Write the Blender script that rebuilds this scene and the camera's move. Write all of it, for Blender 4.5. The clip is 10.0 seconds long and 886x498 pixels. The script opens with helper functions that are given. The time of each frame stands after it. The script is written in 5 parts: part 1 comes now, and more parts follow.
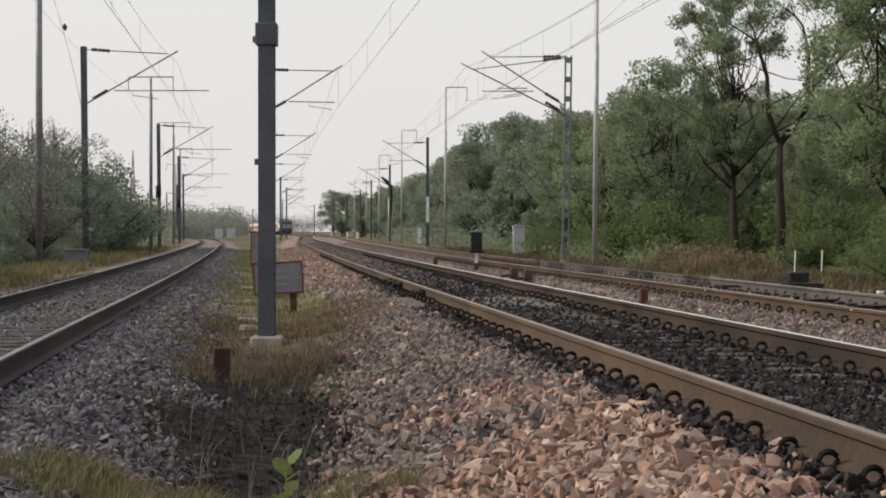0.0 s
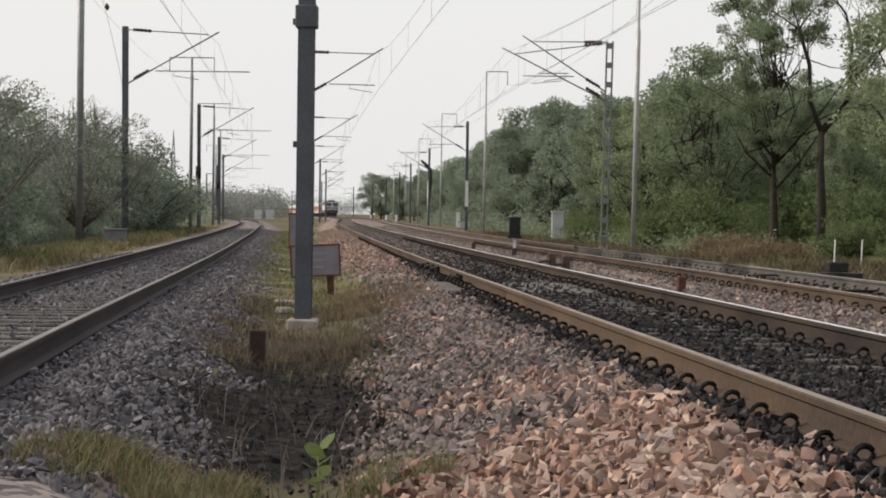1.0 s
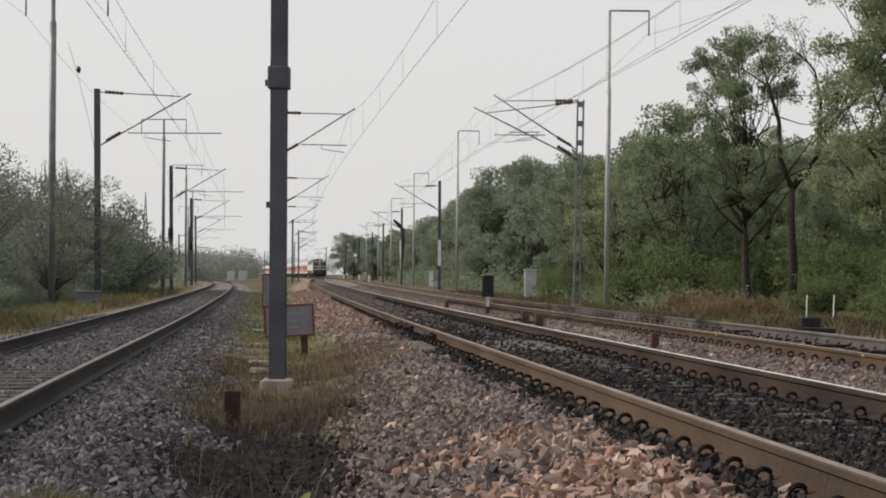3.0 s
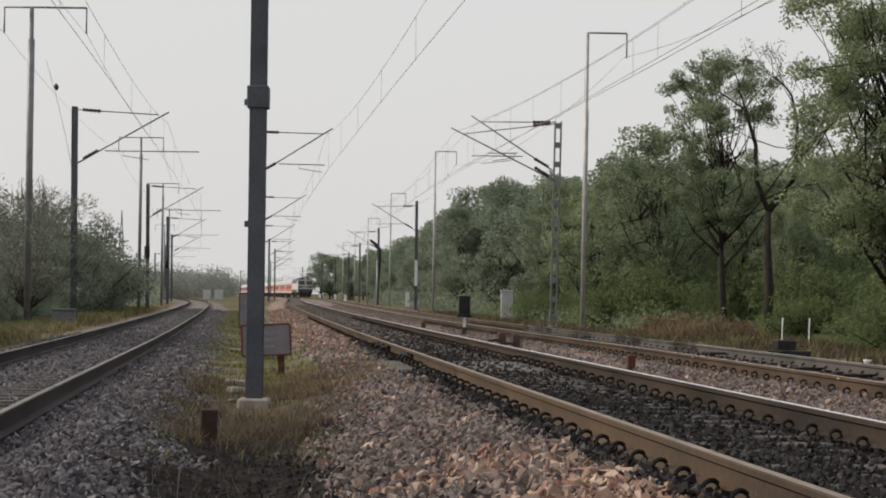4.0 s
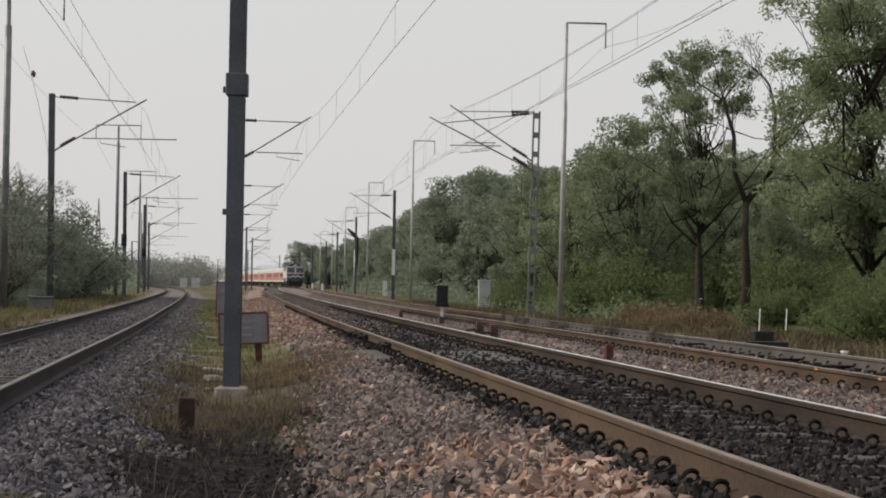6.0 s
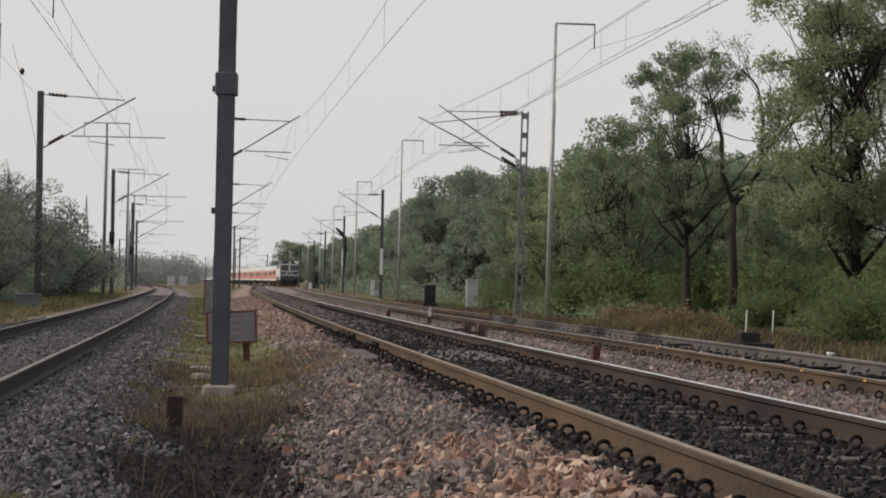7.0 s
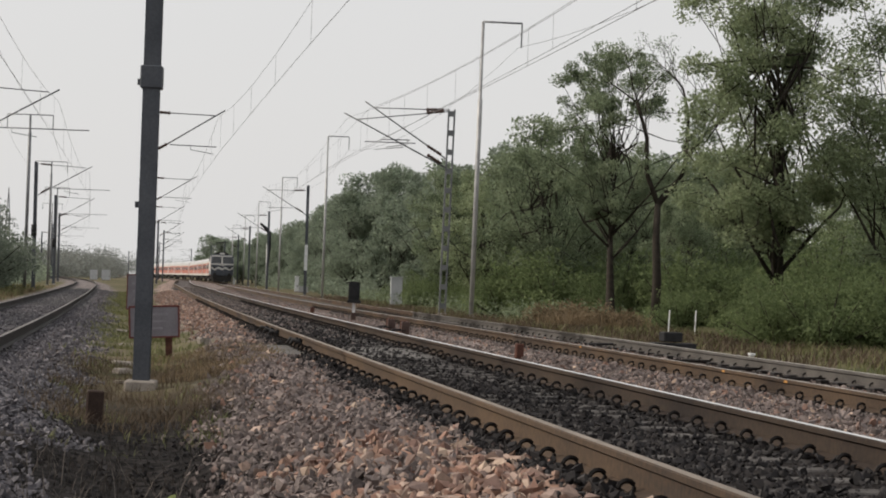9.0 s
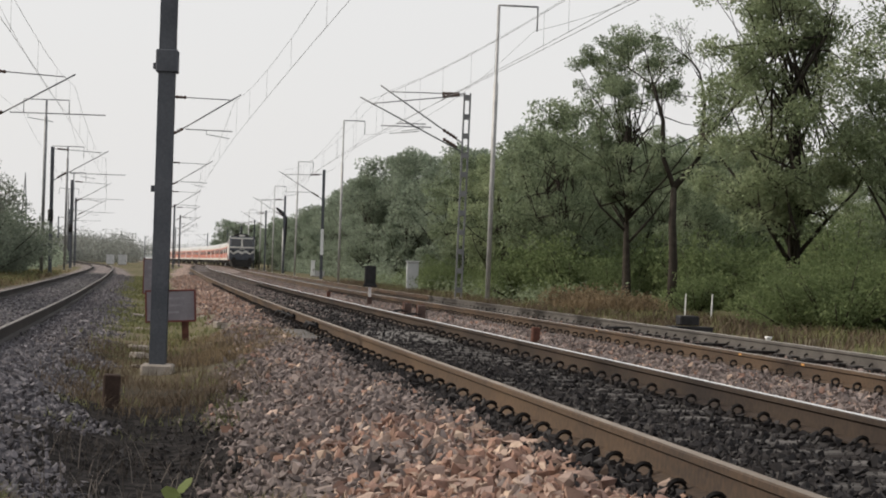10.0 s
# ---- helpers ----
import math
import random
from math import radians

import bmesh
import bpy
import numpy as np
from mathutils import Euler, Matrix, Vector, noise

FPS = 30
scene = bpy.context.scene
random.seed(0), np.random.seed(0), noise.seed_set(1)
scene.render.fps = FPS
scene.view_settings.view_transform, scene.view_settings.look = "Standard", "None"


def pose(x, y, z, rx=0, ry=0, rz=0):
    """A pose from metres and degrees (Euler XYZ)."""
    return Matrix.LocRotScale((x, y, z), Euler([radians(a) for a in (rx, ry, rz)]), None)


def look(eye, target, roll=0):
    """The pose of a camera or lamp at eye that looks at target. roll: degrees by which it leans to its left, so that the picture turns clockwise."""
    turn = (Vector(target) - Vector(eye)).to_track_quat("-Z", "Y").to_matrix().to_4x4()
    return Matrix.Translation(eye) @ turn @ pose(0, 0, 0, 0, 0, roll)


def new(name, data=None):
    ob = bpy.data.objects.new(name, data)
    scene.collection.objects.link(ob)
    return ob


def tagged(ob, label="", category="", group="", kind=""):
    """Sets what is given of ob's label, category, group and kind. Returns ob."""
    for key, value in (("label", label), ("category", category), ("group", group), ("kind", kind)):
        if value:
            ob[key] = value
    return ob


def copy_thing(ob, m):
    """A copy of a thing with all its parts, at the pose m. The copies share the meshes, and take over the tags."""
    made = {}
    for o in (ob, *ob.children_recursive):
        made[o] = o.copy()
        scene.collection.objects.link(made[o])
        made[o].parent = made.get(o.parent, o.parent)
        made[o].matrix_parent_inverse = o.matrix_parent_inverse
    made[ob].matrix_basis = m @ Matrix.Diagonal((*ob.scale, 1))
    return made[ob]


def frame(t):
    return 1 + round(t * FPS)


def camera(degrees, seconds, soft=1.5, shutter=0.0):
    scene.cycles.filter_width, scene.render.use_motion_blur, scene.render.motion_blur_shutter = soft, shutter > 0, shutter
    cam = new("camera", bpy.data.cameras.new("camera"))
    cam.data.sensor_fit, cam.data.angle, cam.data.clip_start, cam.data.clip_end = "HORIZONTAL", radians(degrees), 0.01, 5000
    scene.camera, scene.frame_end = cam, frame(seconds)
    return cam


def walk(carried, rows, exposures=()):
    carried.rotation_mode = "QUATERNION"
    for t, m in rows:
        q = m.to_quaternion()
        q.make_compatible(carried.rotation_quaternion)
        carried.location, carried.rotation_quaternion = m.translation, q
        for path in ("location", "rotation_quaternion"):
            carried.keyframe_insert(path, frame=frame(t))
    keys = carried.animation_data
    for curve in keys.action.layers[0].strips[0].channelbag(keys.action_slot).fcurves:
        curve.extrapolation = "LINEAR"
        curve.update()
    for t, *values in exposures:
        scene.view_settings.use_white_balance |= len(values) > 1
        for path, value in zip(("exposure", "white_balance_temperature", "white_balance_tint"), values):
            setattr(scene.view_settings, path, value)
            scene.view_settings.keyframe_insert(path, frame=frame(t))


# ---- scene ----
cam = camera(25.98, 10.0, soft=1.9)
PATH = [
    (0.0, pose(0.000, 0.000, 0.790, 89.470, 0.000, 0.000)),
    (0.5, pose(0.010, 0.085, 0.795, 89.321, -0.335, 0.158)),
    (1.0, pose(0.014, 0.045, 0.801, 88.982, -0.783, 1.162)),
    (1.5, pose(0.016, 0.059, 0.791, 89.252, -0.627, 2.040)),
    (2.0, pose(0.020, 0.037, 0.790, 90.328, -0.382, 1.297)),
    (2.5, pose(0.018, 0.020, 0.794, 90.750, -0.198, 0.369)),
    (2.7, pose(0.016, 0.010, 0.794, 90.750, -0.230, 0.350)),
    (3.8, pose(-0.007, -0.053, 0.796, 91.130, -0.609, 0.027)),
    (4.0, pose(-0.007, -0.053, 0.796, 91.370, -0.659, -0.358)),
    (4.5, pose(-0.017, -0.050, 0.795, 91.408, -0.805, -1.101)),
    (5.0, pose(-0.023, -0.021, 0.794, 91.275, -0.929, -1.186)),
    (5.5, pose(-0.021, 0.020, 0.788, 91.160, -0.854, -1.032)),
    (5.7, pose(-0.021, 0.015, 0.789, 91.060, -0.880, -1.030)),
    (6.8, pose(-0.023, -0.065, 0.792, 91.110, -1.170, -1.220)),
    (7.0, pose(-0.024, -0.081, 0.793, 91.062, -1.225, -1.405)),
    (7.5, pose(-0.024, -0.085, 0.792, 90.995, -1.449, -1.997)),
    (8.0, pose(-0.026, -0.116, 0.796, 91.096, -1.649, -2.441)),
    (8.5, pose(-0.026, -0.152, 0.794, 91.278, -1.789, -3.033)),
    (9.0, pose(-0.024, -0.054, 0.797, 91.035, -1.872, -3.660)),
    (9.5, pose(-0.023, -0.025, 0.789, 90.548, -1.747, -3.573)),
    (10.0, pose(-0.023, -0.032, 0.790, 90.549, -1.776, -3.181)),
]
walk(cam, PATH, [(0.0, 0.1), (1.0, 0.2), (2.5, 0.05), (4.0, -0.06), (5.5, -0.12), (8.0, -0.1), (9.0, -0.02), (10.0, 0.12)])

# ---- light ----
SUN_ELEV, SUN_AZ = 32.0, -82.0          # degrees; azimuth from +y towards +x
world = bpy.data.worlds.new("hazy_sky")
scene.world = world
world.use_nodes = True
wn, wl = world.node_tree.nodes, world.node_tree.links
sky = wn.new("ShaderNodeTexSky")
sky.sky_type = "NISHITA"
sky.sun_disc = False
sky.sun_elevation, sky.sun_rotation = radians(SUN_ELEV), radians(SUN_AZ)
sky.dust_density, sky.air_density, sky.ozone_density = 6.0, 1.0, 1.0
haze = wn.new("ShaderNodeMix")
haze.data_type = "RGBA"
haze.inputs["Factor"].default_value = 0.84
haze.inputs["B"].default_value = (8.45, 8.36, 8.3, 1)
wl.new(sky.outputs[0], haze.inputs["A"])
wl.new(haze.outputs["Result"], wn["Background"].inputs["Color"])
wn["Background"].inputs["Strength"].default_value = 0.1
sun = new("sun", bpy.data.lights.new("sun", "SUN"))
sun.data.energy, sun.data.angle, sun.data.color = 2.8, radians(5.0), (1.0, 0.895, 0.78)
sd = Vector((math.sin(radians(SUN_AZ)) * math.cos(radians(SUN_ELEV)), math.cos(radians(SUN_AZ)) * math.cos(radians(SUN_ELEV)), math.sin(radians(SUN_ELEV))))
sun.matrix_world = look(sd * 50, (0, 0, 0))


# ---- materials ----
def mat(name, a, b, scale=4.0, rough=0.8, metal=0.0, bump=0.0, fine=40.0, spread=(0.35, 0.65), island=0.0, obj=0.0, detail=6.0, spec=0.14):
    """Two-tone noise material with a fine second scale; island / obj: brightness spread by piece."""
    m = bpy.data.materials.new(name)
    m.use_nodes = True
    n, l = m.node_tree.nodes, m.node_tree.links
    bs = n["Principled BSDF"]
    co = n.new("ShaderNodeTexCoord")
    n1 = n.new("ShaderNodeTexNoise")
    n1.inputs["Scale"].default_value, n1.inputs["Detail"].default_value = scale, detail
    l.new(co.outputs["Object"], n1.inputs["Vector"])
    n2 = n.new("ShaderNodeTexNoise")
    n2.inputs["Scale"].default_value, n2.inputs["Detail"].default_value = fine, 4.0
    l.new(co.outputs["Object"], n2.inputs["Vector"])
    mx = n.new("ShaderNodeMath")
    mx.operation = "MULTIPLY_ADD"
    mx.inputs[1].default_value = 0.35
    l.new(n2.outputs["Fac"], mx.inputs[0])
    sc = n.new("ShaderNodeMath")
    sc.operation = "MULTIPLY"
    sc.inputs[1].default_value = 0.65
    l.new(n1.outputs["Fac"], sc.inputs[0])
    l.new(sc.outputs[0], mx.inputs[2])
    rp = n.new("ShaderNodeValToRGB")
    rp.color_ramp.elements[0].position, rp.color_ramp.elements[1].position = spread
    rp.color_ramp.elements[0].color, rp.color_ramp.elements[1].color = (*a, 1), (*b, 1)
    l.new(mx.outputs[0], rp.inputs[0])
    out = rp.outputs["Color"]
    if island or obj:
        if island:
            g = n.new("ShaderNodeNewGeometry")
            src = g.outputs["Random Per Island"]
        else:
            g = n.new("ShaderNodeObjectInfo")
            src = g.outputs["Random"]
        mr = n.new("ShaderNodeMapRange")
        mr.inputs["To Min"].default_value, mr.inputs["To Max"].default_value = 1 - (island or obj), 1 + (island or obj)
        l.new(src, mr.inputs["Value"])
        hs = n.new("ShaderNodeHueSaturation")
        l.new(mr.outputs[0], hs.inputs["Value"])
        l.new(out, hs.inputs["Color"])
        out = hs.outputs["Color"]
    l.new(out, bs.inputs["Base Color"])
    bs.inputs["Roughness"].default_value, bs.inputs["Metallic"].default_value = rough, metal
    bs.inputs["Specular IOR Level"].default_value = spec
    if bump:
        bp = n.new("ShaderNodeBump")
        bp.inputs["Strength"].default_value, bp.inputs["Distance"].default_value = bump, 0.02
        l.new(mx.outputs[0], bp.inputs["Height"])
        l.new(bp.outputs[0], bs.inputs["Normal"])
    return m


def leaf_mat(name, a, b, trans=0.25):
    """Foliage: tone by leaf and by patch, some light through the blade."""
    m = mat(name, a, b, 0.7, 0.65, 0, 0, 9.0, (0.38, 0.62), island=0.3)
    n, l = m.node_tree.nodes, m.node_tree.links
    bs = n["Principled BSDF"]
    tr = n.new("ShaderNodeBsdfTranslucent")
    l.new(bs.inputs["Base Color"].links[0].from_socket, tr.inputs["Color"])
    ms = n.new("ShaderNodeMixShader")
    ms.inputs[0].default_value = trans
    l.new(bs.outputs[0], ms.inputs[1])
    l.new(tr.outputs[0], ms.inputs[2])
    l.new(ms.outputs[0], n["Material Output"].inputs["Surface"])
    return m


def rail_mat(name, a, b):
    """Rusty rail side; running band on top polished bright."""
    m = mat(name, a, b, 0.45, 0.72, 0, 0.15, 25.0, (0.36, 0.62))
    return m


def stone_mat(name, tones, bump=0.25):
    """Crushed stone: each piece takes one of several tones, with fine mottling."""
    m = mat(name, (0.62, 0.62, 0.62), (1.0, 1.0, 1.0), 18, 0.88, 0, bump, 70, (0.3, 0.7), spec=0.1)
    n, l = m.node_tree.nodes, m.node_tree.links
    bs = n["Principled BSDF"]
    g = n.new("ShaderNodeNewGeometry")
    rp = n.new("ShaderNodeValToRGB")
    el = rp.color_ramp.elements
    while len(el) < len(tones):
        el.new(0.5)
    for k, c in enumerate(tones):
        el[k].position, el[k].color = k / (len(tones) - 1), (*c, 1)
    l.new(g.outputs["Random Per Island"], rp.inputs[0])
    mx = n.new("ShaderNodeMix")
    mx.data_type, mx.blend_type = "RGBA", "MULTIPLY"
    mx.inputs["Factor"].default_value = 1.0
    l.new(bs.inputs["Base Color"].links[0].from_socket, mx.inputs["A"])
    l.new(rp.outputs["Color"], mx.inputs["B"])
    l.new(mx.outputs["Result"], bs.inputs["Base Color"])
    return m


M = {
    "rail": rail_mat("rail_rust", (0.04, 0.031, 0.026), (0.108, 0.073, 0.047)),
    "rail_sooty": rail_mat("rail_sooty_rust", (0.024, 0.019, 0.017), (0.062, 0.045, 0.033)),
    "rail_left": rail_mat("rail_dark_rust", (0.02, 0.018, 0.018), (0.045, 0.039, 0.038)),
    "head": mat("worn_rail_head", (0.30, 0.27, 0.24), (0.48, 0.45, 0.42), 2.0, 0.42, 0.55, 0, 30),
    "head_dull": mat("dull_rail_head", (0.16, 0.135, 0.11), (0.27, 0.23, 0.19), 2.0, 0.6, 0.2, 0, 30),
    "bright": mat("polished_rail_head", (0.72, 0.72, 0.72), (0.85, 0.85, 0.85), 2.0, 0.42, 0.85, 0, 30),
    "blade": mat("grey_switch_steel", (0.07, 0.065, 0.06), (0.13, 0.12, 0.11), 2.0, 0.6, 0.2, 0, 30),
    "clip": mat("black_oily_clip", (0.012, 0.011, 0.011), (0.035, 0.03, 0.028), 20, 0.55, 0.2, 0, 80),
    "sleeper": mat("dusty_concrete_sleeper", (0.11, 0.105, 0.10), (0.21, 0.2, 0.19), 3.0, 0.9, 0, 0.3, 40, obj=0.2),
    "stone_pink": stone_mat("pink_quartzite", ((0.19, 0.129, 0.112), (0.403, 0.246, 0.185), (0.246, 0.168, 0.146), (0.526, 0.403, 0.336), (0.336, 0.213, 0.157), (0.291, 0.224, 0.202), (0.582, 0.448, 0.347))),
    "stone_brown": stone_mat("brown_grey_ballast", ((0.1, 0.085, 0.08), (0.225, 0.186, 0.175), (0.148, 0.126, 0.12), (0.33, 0.275, 0.255), (0.172, 0.144, 0.137))),
    "stone_grey": stone_mat("grey_ballast", ((0.06, 0.058, 0.066), (0.16, 0.152, 0.166), (0.09, 0.087, 0.096), (0.30, 0.283, 0.296), (0.112, 0.107, 0.118), (0.2, 0.187, 0.2))),
    "stone_dark": stone_mat("sooty_ballast", ((0.018, 0.017, 0.018), (0.05, 0.047, 0.048), (0.028, 0.026, 0.027), (0.078, 0.073, 0.072))),
    "sleeper_sooty": mat("sooty_concrete_sleeper", (0.045, 0.042, 0.04), (0.115, 0.108, 0.103), 3.0, 0.9, 0, 0.3, 40, obj=0.2),
    "head_loop": mat("dull_loop_rail_head", (0.12, 0.11, 0.10), (0.22, 0.2, 0.19), 2.0, 0.6, 0.1, 0, 30),
    "mast": mat("weathered_dark_galvanised_steel", (0.062, 0.068, 0.08), (0.115, 0.122, 0.138), 1.6, 0.62, 0.15, 0.05, 40),
    "tube": mat("grey_galvanised_tube", (0.15, 0.155, 0.165), (0.24, 0.245, 0.25), 3.0, 0.5, 0.5, 0, 40),
    "pole": mat("silver_painted_pole", (0.30, 0.30, 0.30), (0.45, 0.45, 0.45), 2.5, 0.5, 0.3, 0, 40),
    "wire": mat("tarnished_copper_wire", (0.10, 0.10, 0.10), (0.17, 0.165, 0.16), 1.0, 0.5, 0.5),
    "insul": mat("brown_porcelain", (0.06, 0.04, 0.035), (0.10, 0.07, 0.06), 6, 0.3),
    "rust_dark": mat("dark_rusted_iron", (0.03, 0.021, 0.018), (0.06, 0.04, 0.032), 12, 0.85, 0, 0.3, 60),
    "concrete": mat("stained_concrete", (0.20, 0.18, 0.16), (0.38, 0.34, 0.30), 5, 0.9, 0, 0.3, 50),
    "white": mat("white_painted_steel", (0.62, 0.63, 0.64), (0.78, 0.79, 0.8), 4, 0.55, 0, 0, 30),
    "greybox": mat("light_grey_cabinet_paint", (0.38, 0.39, 0.41), (0.52, 0.53, 0.55), 2, 0.6, 0, 0, 30),
    "black": mat("black_painted_metal", (0.012, 0.012, 0.013), (0.03, 0.03, 0.032), 6, 0.6, 0, 0, 60),
    "red": mat("dull_red_paint", (0.10, 0.035, 0.032), (0.16, 0.055, 0.05), 8, 0.7, 0, 0.1, 60),
    "rustred": mat("rusty_red_iron", (0.06, 0.03, 0.024), (0.12, 0.055, 0.04), 10, 0.8, 0, 0.2, 60),
    "board": mat("faded_grey_sign_enamel", (0.15, 0.14, 0.16), (0.22, 0.21, 0.23), 3, 0.6, 0, 0, 40),
    "boardmark": mat("faded_sign_marks", (0.19, 0.18, 0.2), (0.26, 0.25, 0.27), 5, 0.7),
    "bark": mat("dark_bark", (0.022, 0.019, 0.016), (0.055, 0.047, 0.039), 5, 0.95, 0, 0.6, 30),
    "twig": mat("grey_bare_wood", (0.10, 0.085, 0.075), (0.17, 0.15, 0.13), 5, 0.9, 0, 0.3, 30),
    "leaf_a": leaf_mat("neem_leaf", (0.19, 0.235, 0.135), (0.305, 0.352, 0.215), 0.62),
    "leaf_b": leaf_mat("dusty_green_leaf", (0.162, 0.205, 0.126), (0.255, 0.302, 0.195), 0.6),
    "leaf_c": leaf_mat("bright_shrub_leaf", (0.1, 0.135, 0.06), (0.185, 0.23, 0.105), 0.5),
    # greyed leaf for the horizon woods: distance haze painted into the colour
    "leaf_d": leaf_mat("haze_grey_distant_leaf", (0.20, 0.215, 0.2), (0.28, 0.295, 0.275), 0.5),
    # grey-green thorn leaf, lightened in the colour to imitate haze
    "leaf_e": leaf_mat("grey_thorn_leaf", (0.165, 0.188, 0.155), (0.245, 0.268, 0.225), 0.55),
    # haze put into the leaf colour of the far belt and loop-line plants
    "leaf_far": leaf_mat("haze_pale_leaf", (0.18, 0.222, 0.165), (0.265, 0.312, 0.235), 0.55),
    # dark shrub leaf, its tone also lifted for haze
    "leaf_dusk": leaf_mat("dark_haze_lifted_leaf", (0.15, 0.178, 0.138), (0.225, 0.258, 0.2), 0.55),
    "sleeper_worn": mat("worn_grey_concrete_sleeper", (0.05, 0.048, 0.047), (0.14, 0.134, 0.13), 5.0, 0.9, 0, 0.4, 60, obj=0.25),
    "grass_dry": leaf_mat("dry_grass_blade", (0.13, 0.10, 0.06), (0.25, 0.19, 0.12), 0.3),
    "grass_brown": leaf_mat("brown_dead_grass", (0.065, 0.05, 0.036), (0.145, 0.11, 0.074), 0.25),
    "grass_green": leaf_mat("green_grass_blade", (0.105, 0.113, 0.05), (0.185, 0.188, 0.085), 0.3),
    "ochre": mat("old_ochre_paint", (0.42, 0.2, 0.06), (0.55, 0.3, 0.1), 20, 0.7, 0, 0, 60),
    "burnt": leaf_mat("burnt_stalk", (0.02, 0.017, 0.014), (0.05, 0.04, 0.033), 0.1),
    "fresh": leaf_mat("fresh_broad_leaf", (0.22, 0.27, 0.11), (0.36, 0.41, 0.2), 0.4),
}


def ground_mat():
    """Soil, gravel and grass, by the strips of the plan."""
    m = mat("ground_earth", (0.10, 0.085, 0.06), (0.19, 0.16, 0.105), 0.6, 0.95, 0, 0.8, 18)
    n, l = m.node_tree.nodes, m.node_tree.links
    bs = n["Principled BSDF"]
    col = bs.inputs["Base Color"].links[0].from_socket
    for att, a, b, sc in (("grass", (0.05, 0.06, 0.028), (0.14, 0.125, 0.07), 1.1), ("gravel", (0.08, 0.071, 0.07), (0.28, 0.245, 0.235), 13.0),
                          ("pink", (0.11, 0.083, 0.073), (0.38, 0.285, 0.24), 13.0), ("soot", (0.006, 0.0055, 0.0055), (0.032, 0.029, 0.028), 14.0)):
        at = n.new("ShaderNodeAttribute")
        at.attribute_name = att
        co = n.new("ShaderNodeTexCoord")
        if sc > 2:
            nz = n.new("ShaderNodeTexVoronoi")
            nz.inputs["Scale"].default_value = sc
            val = n.new("ShaderNodeSeparateColor")
            l.new(nz.outputs["Color"], val.inputs[0])
            fac = val.outputs[0]
        else:
            nz = n.new("ShaderNodeTexNoise")
            nz.inputs["Scale"].default_value, nz.inputs["Detail"].default_value = sc, 9.0
            fac = nz.outputs["Fac"]
        l.new(co.outputs["Object"], nz.inputs["Vector"])
        rp = n.new("ShaderNodeValToRGB")
        rp.color_ramp.elements[0].position, rp.color_ramp.elements[1].position = (0.1, 0.9) if sc > 2 else (0.36, 0.66)
        rp.color_ramp.elements[0].color, rp.color_ramp.elements[1].color = (*a, 1), (*b, 1)
        l.new(fac, rp.inputs[0])
        mx = n.new("ShaderNodeMix")
        mx.data_type = "RGBA"
        l.new(at.outputs["Fac"], mx.inputs["Factor"])
        l.new(col, mx.inputs["A"])
        l.new(rp.outputs["Color"], mx.inputs["B"])
        col = mx.outputs["Result"]
    l.new(col, bs.inputs["Base Color"])
    bs.inputs["Specular IOR Level"].default_value = 0.03
    return m


M["ground"] = ground_mat()


# ---- mesh helpers ----
def mesh_ob(name, verts, faces, material, parent=None, label="", smooth=False):
    me = bpy.data.meshes.new(name)
    me.from_pydata(verts if isinstance(verts, list) else verts.tolist(), [], faces if isinstance(faces, list) else faces.tolist())
    for mm in material if isinstance(material, (list, tuple)) else [material]:
        me.materials.append(mm)
    if smooth:
        me.polygons.foreach_set("use_smooth", [True] * len(me.polygons))
    me.update()
    ob = new(name, me)
    if parent:
        ob.parent = parent
    if label:
        ob["label"] = label
    return ob


def part(name, bm, material, parent=None, label="", smooth=False):
    me = bpy.data.meshes.new(name)
    bm.to_mesh(me)
    bm.free()
    for mm in material if isinstance(material, (list, tuple)) else [material]:
        me.materials.append(mm)
    if smooth:
        me.polygons.foreach_set("use_smooth", [True] * len(me.polygons))
    ob = new(name, me)
    if parent:
        ob.parent = parent
    if label:
        ob["label"] = label
    return ob


def empty(name, m, label, category, group="", kind=""):
    ob = new(name)
    ob.matrix_basis = m
    ob.empty_display_size = 0.2
    return tagged(ob, label, category, group, kind)


def box(bm, x0, x1, y0, y1, z0, z1, bevel=0.0, mi=0):
    r = bmesh.ops.create_cube(bm, size=1.0)
    for v in r["verts"]:
        v.co = Vector(((x0 + x1) / 2 + v.co.x * (x1 - x0), (y0 + y1) / 2 + v.co.y * (y1 - y0), (z0 + z1) / 2 + v.co.z * (z1 - z0)))
    fs = list({f for v in r["verts"] for f in v.link_faces})
    for f in fs:
        f.material_index = mi
    if bevel:
        es = list({e for v in r["verts"] for e in v.link_edges})
        bv = bmesh.ops.bevel(bm, geom=es, offset=bevel, segments=1, affect="EDGES")
        for f in bv["faces"]:
            f.material_index = mi
    return bm


def boxed(*a, **k):
    return box(bmesh.new(), *a, **k)


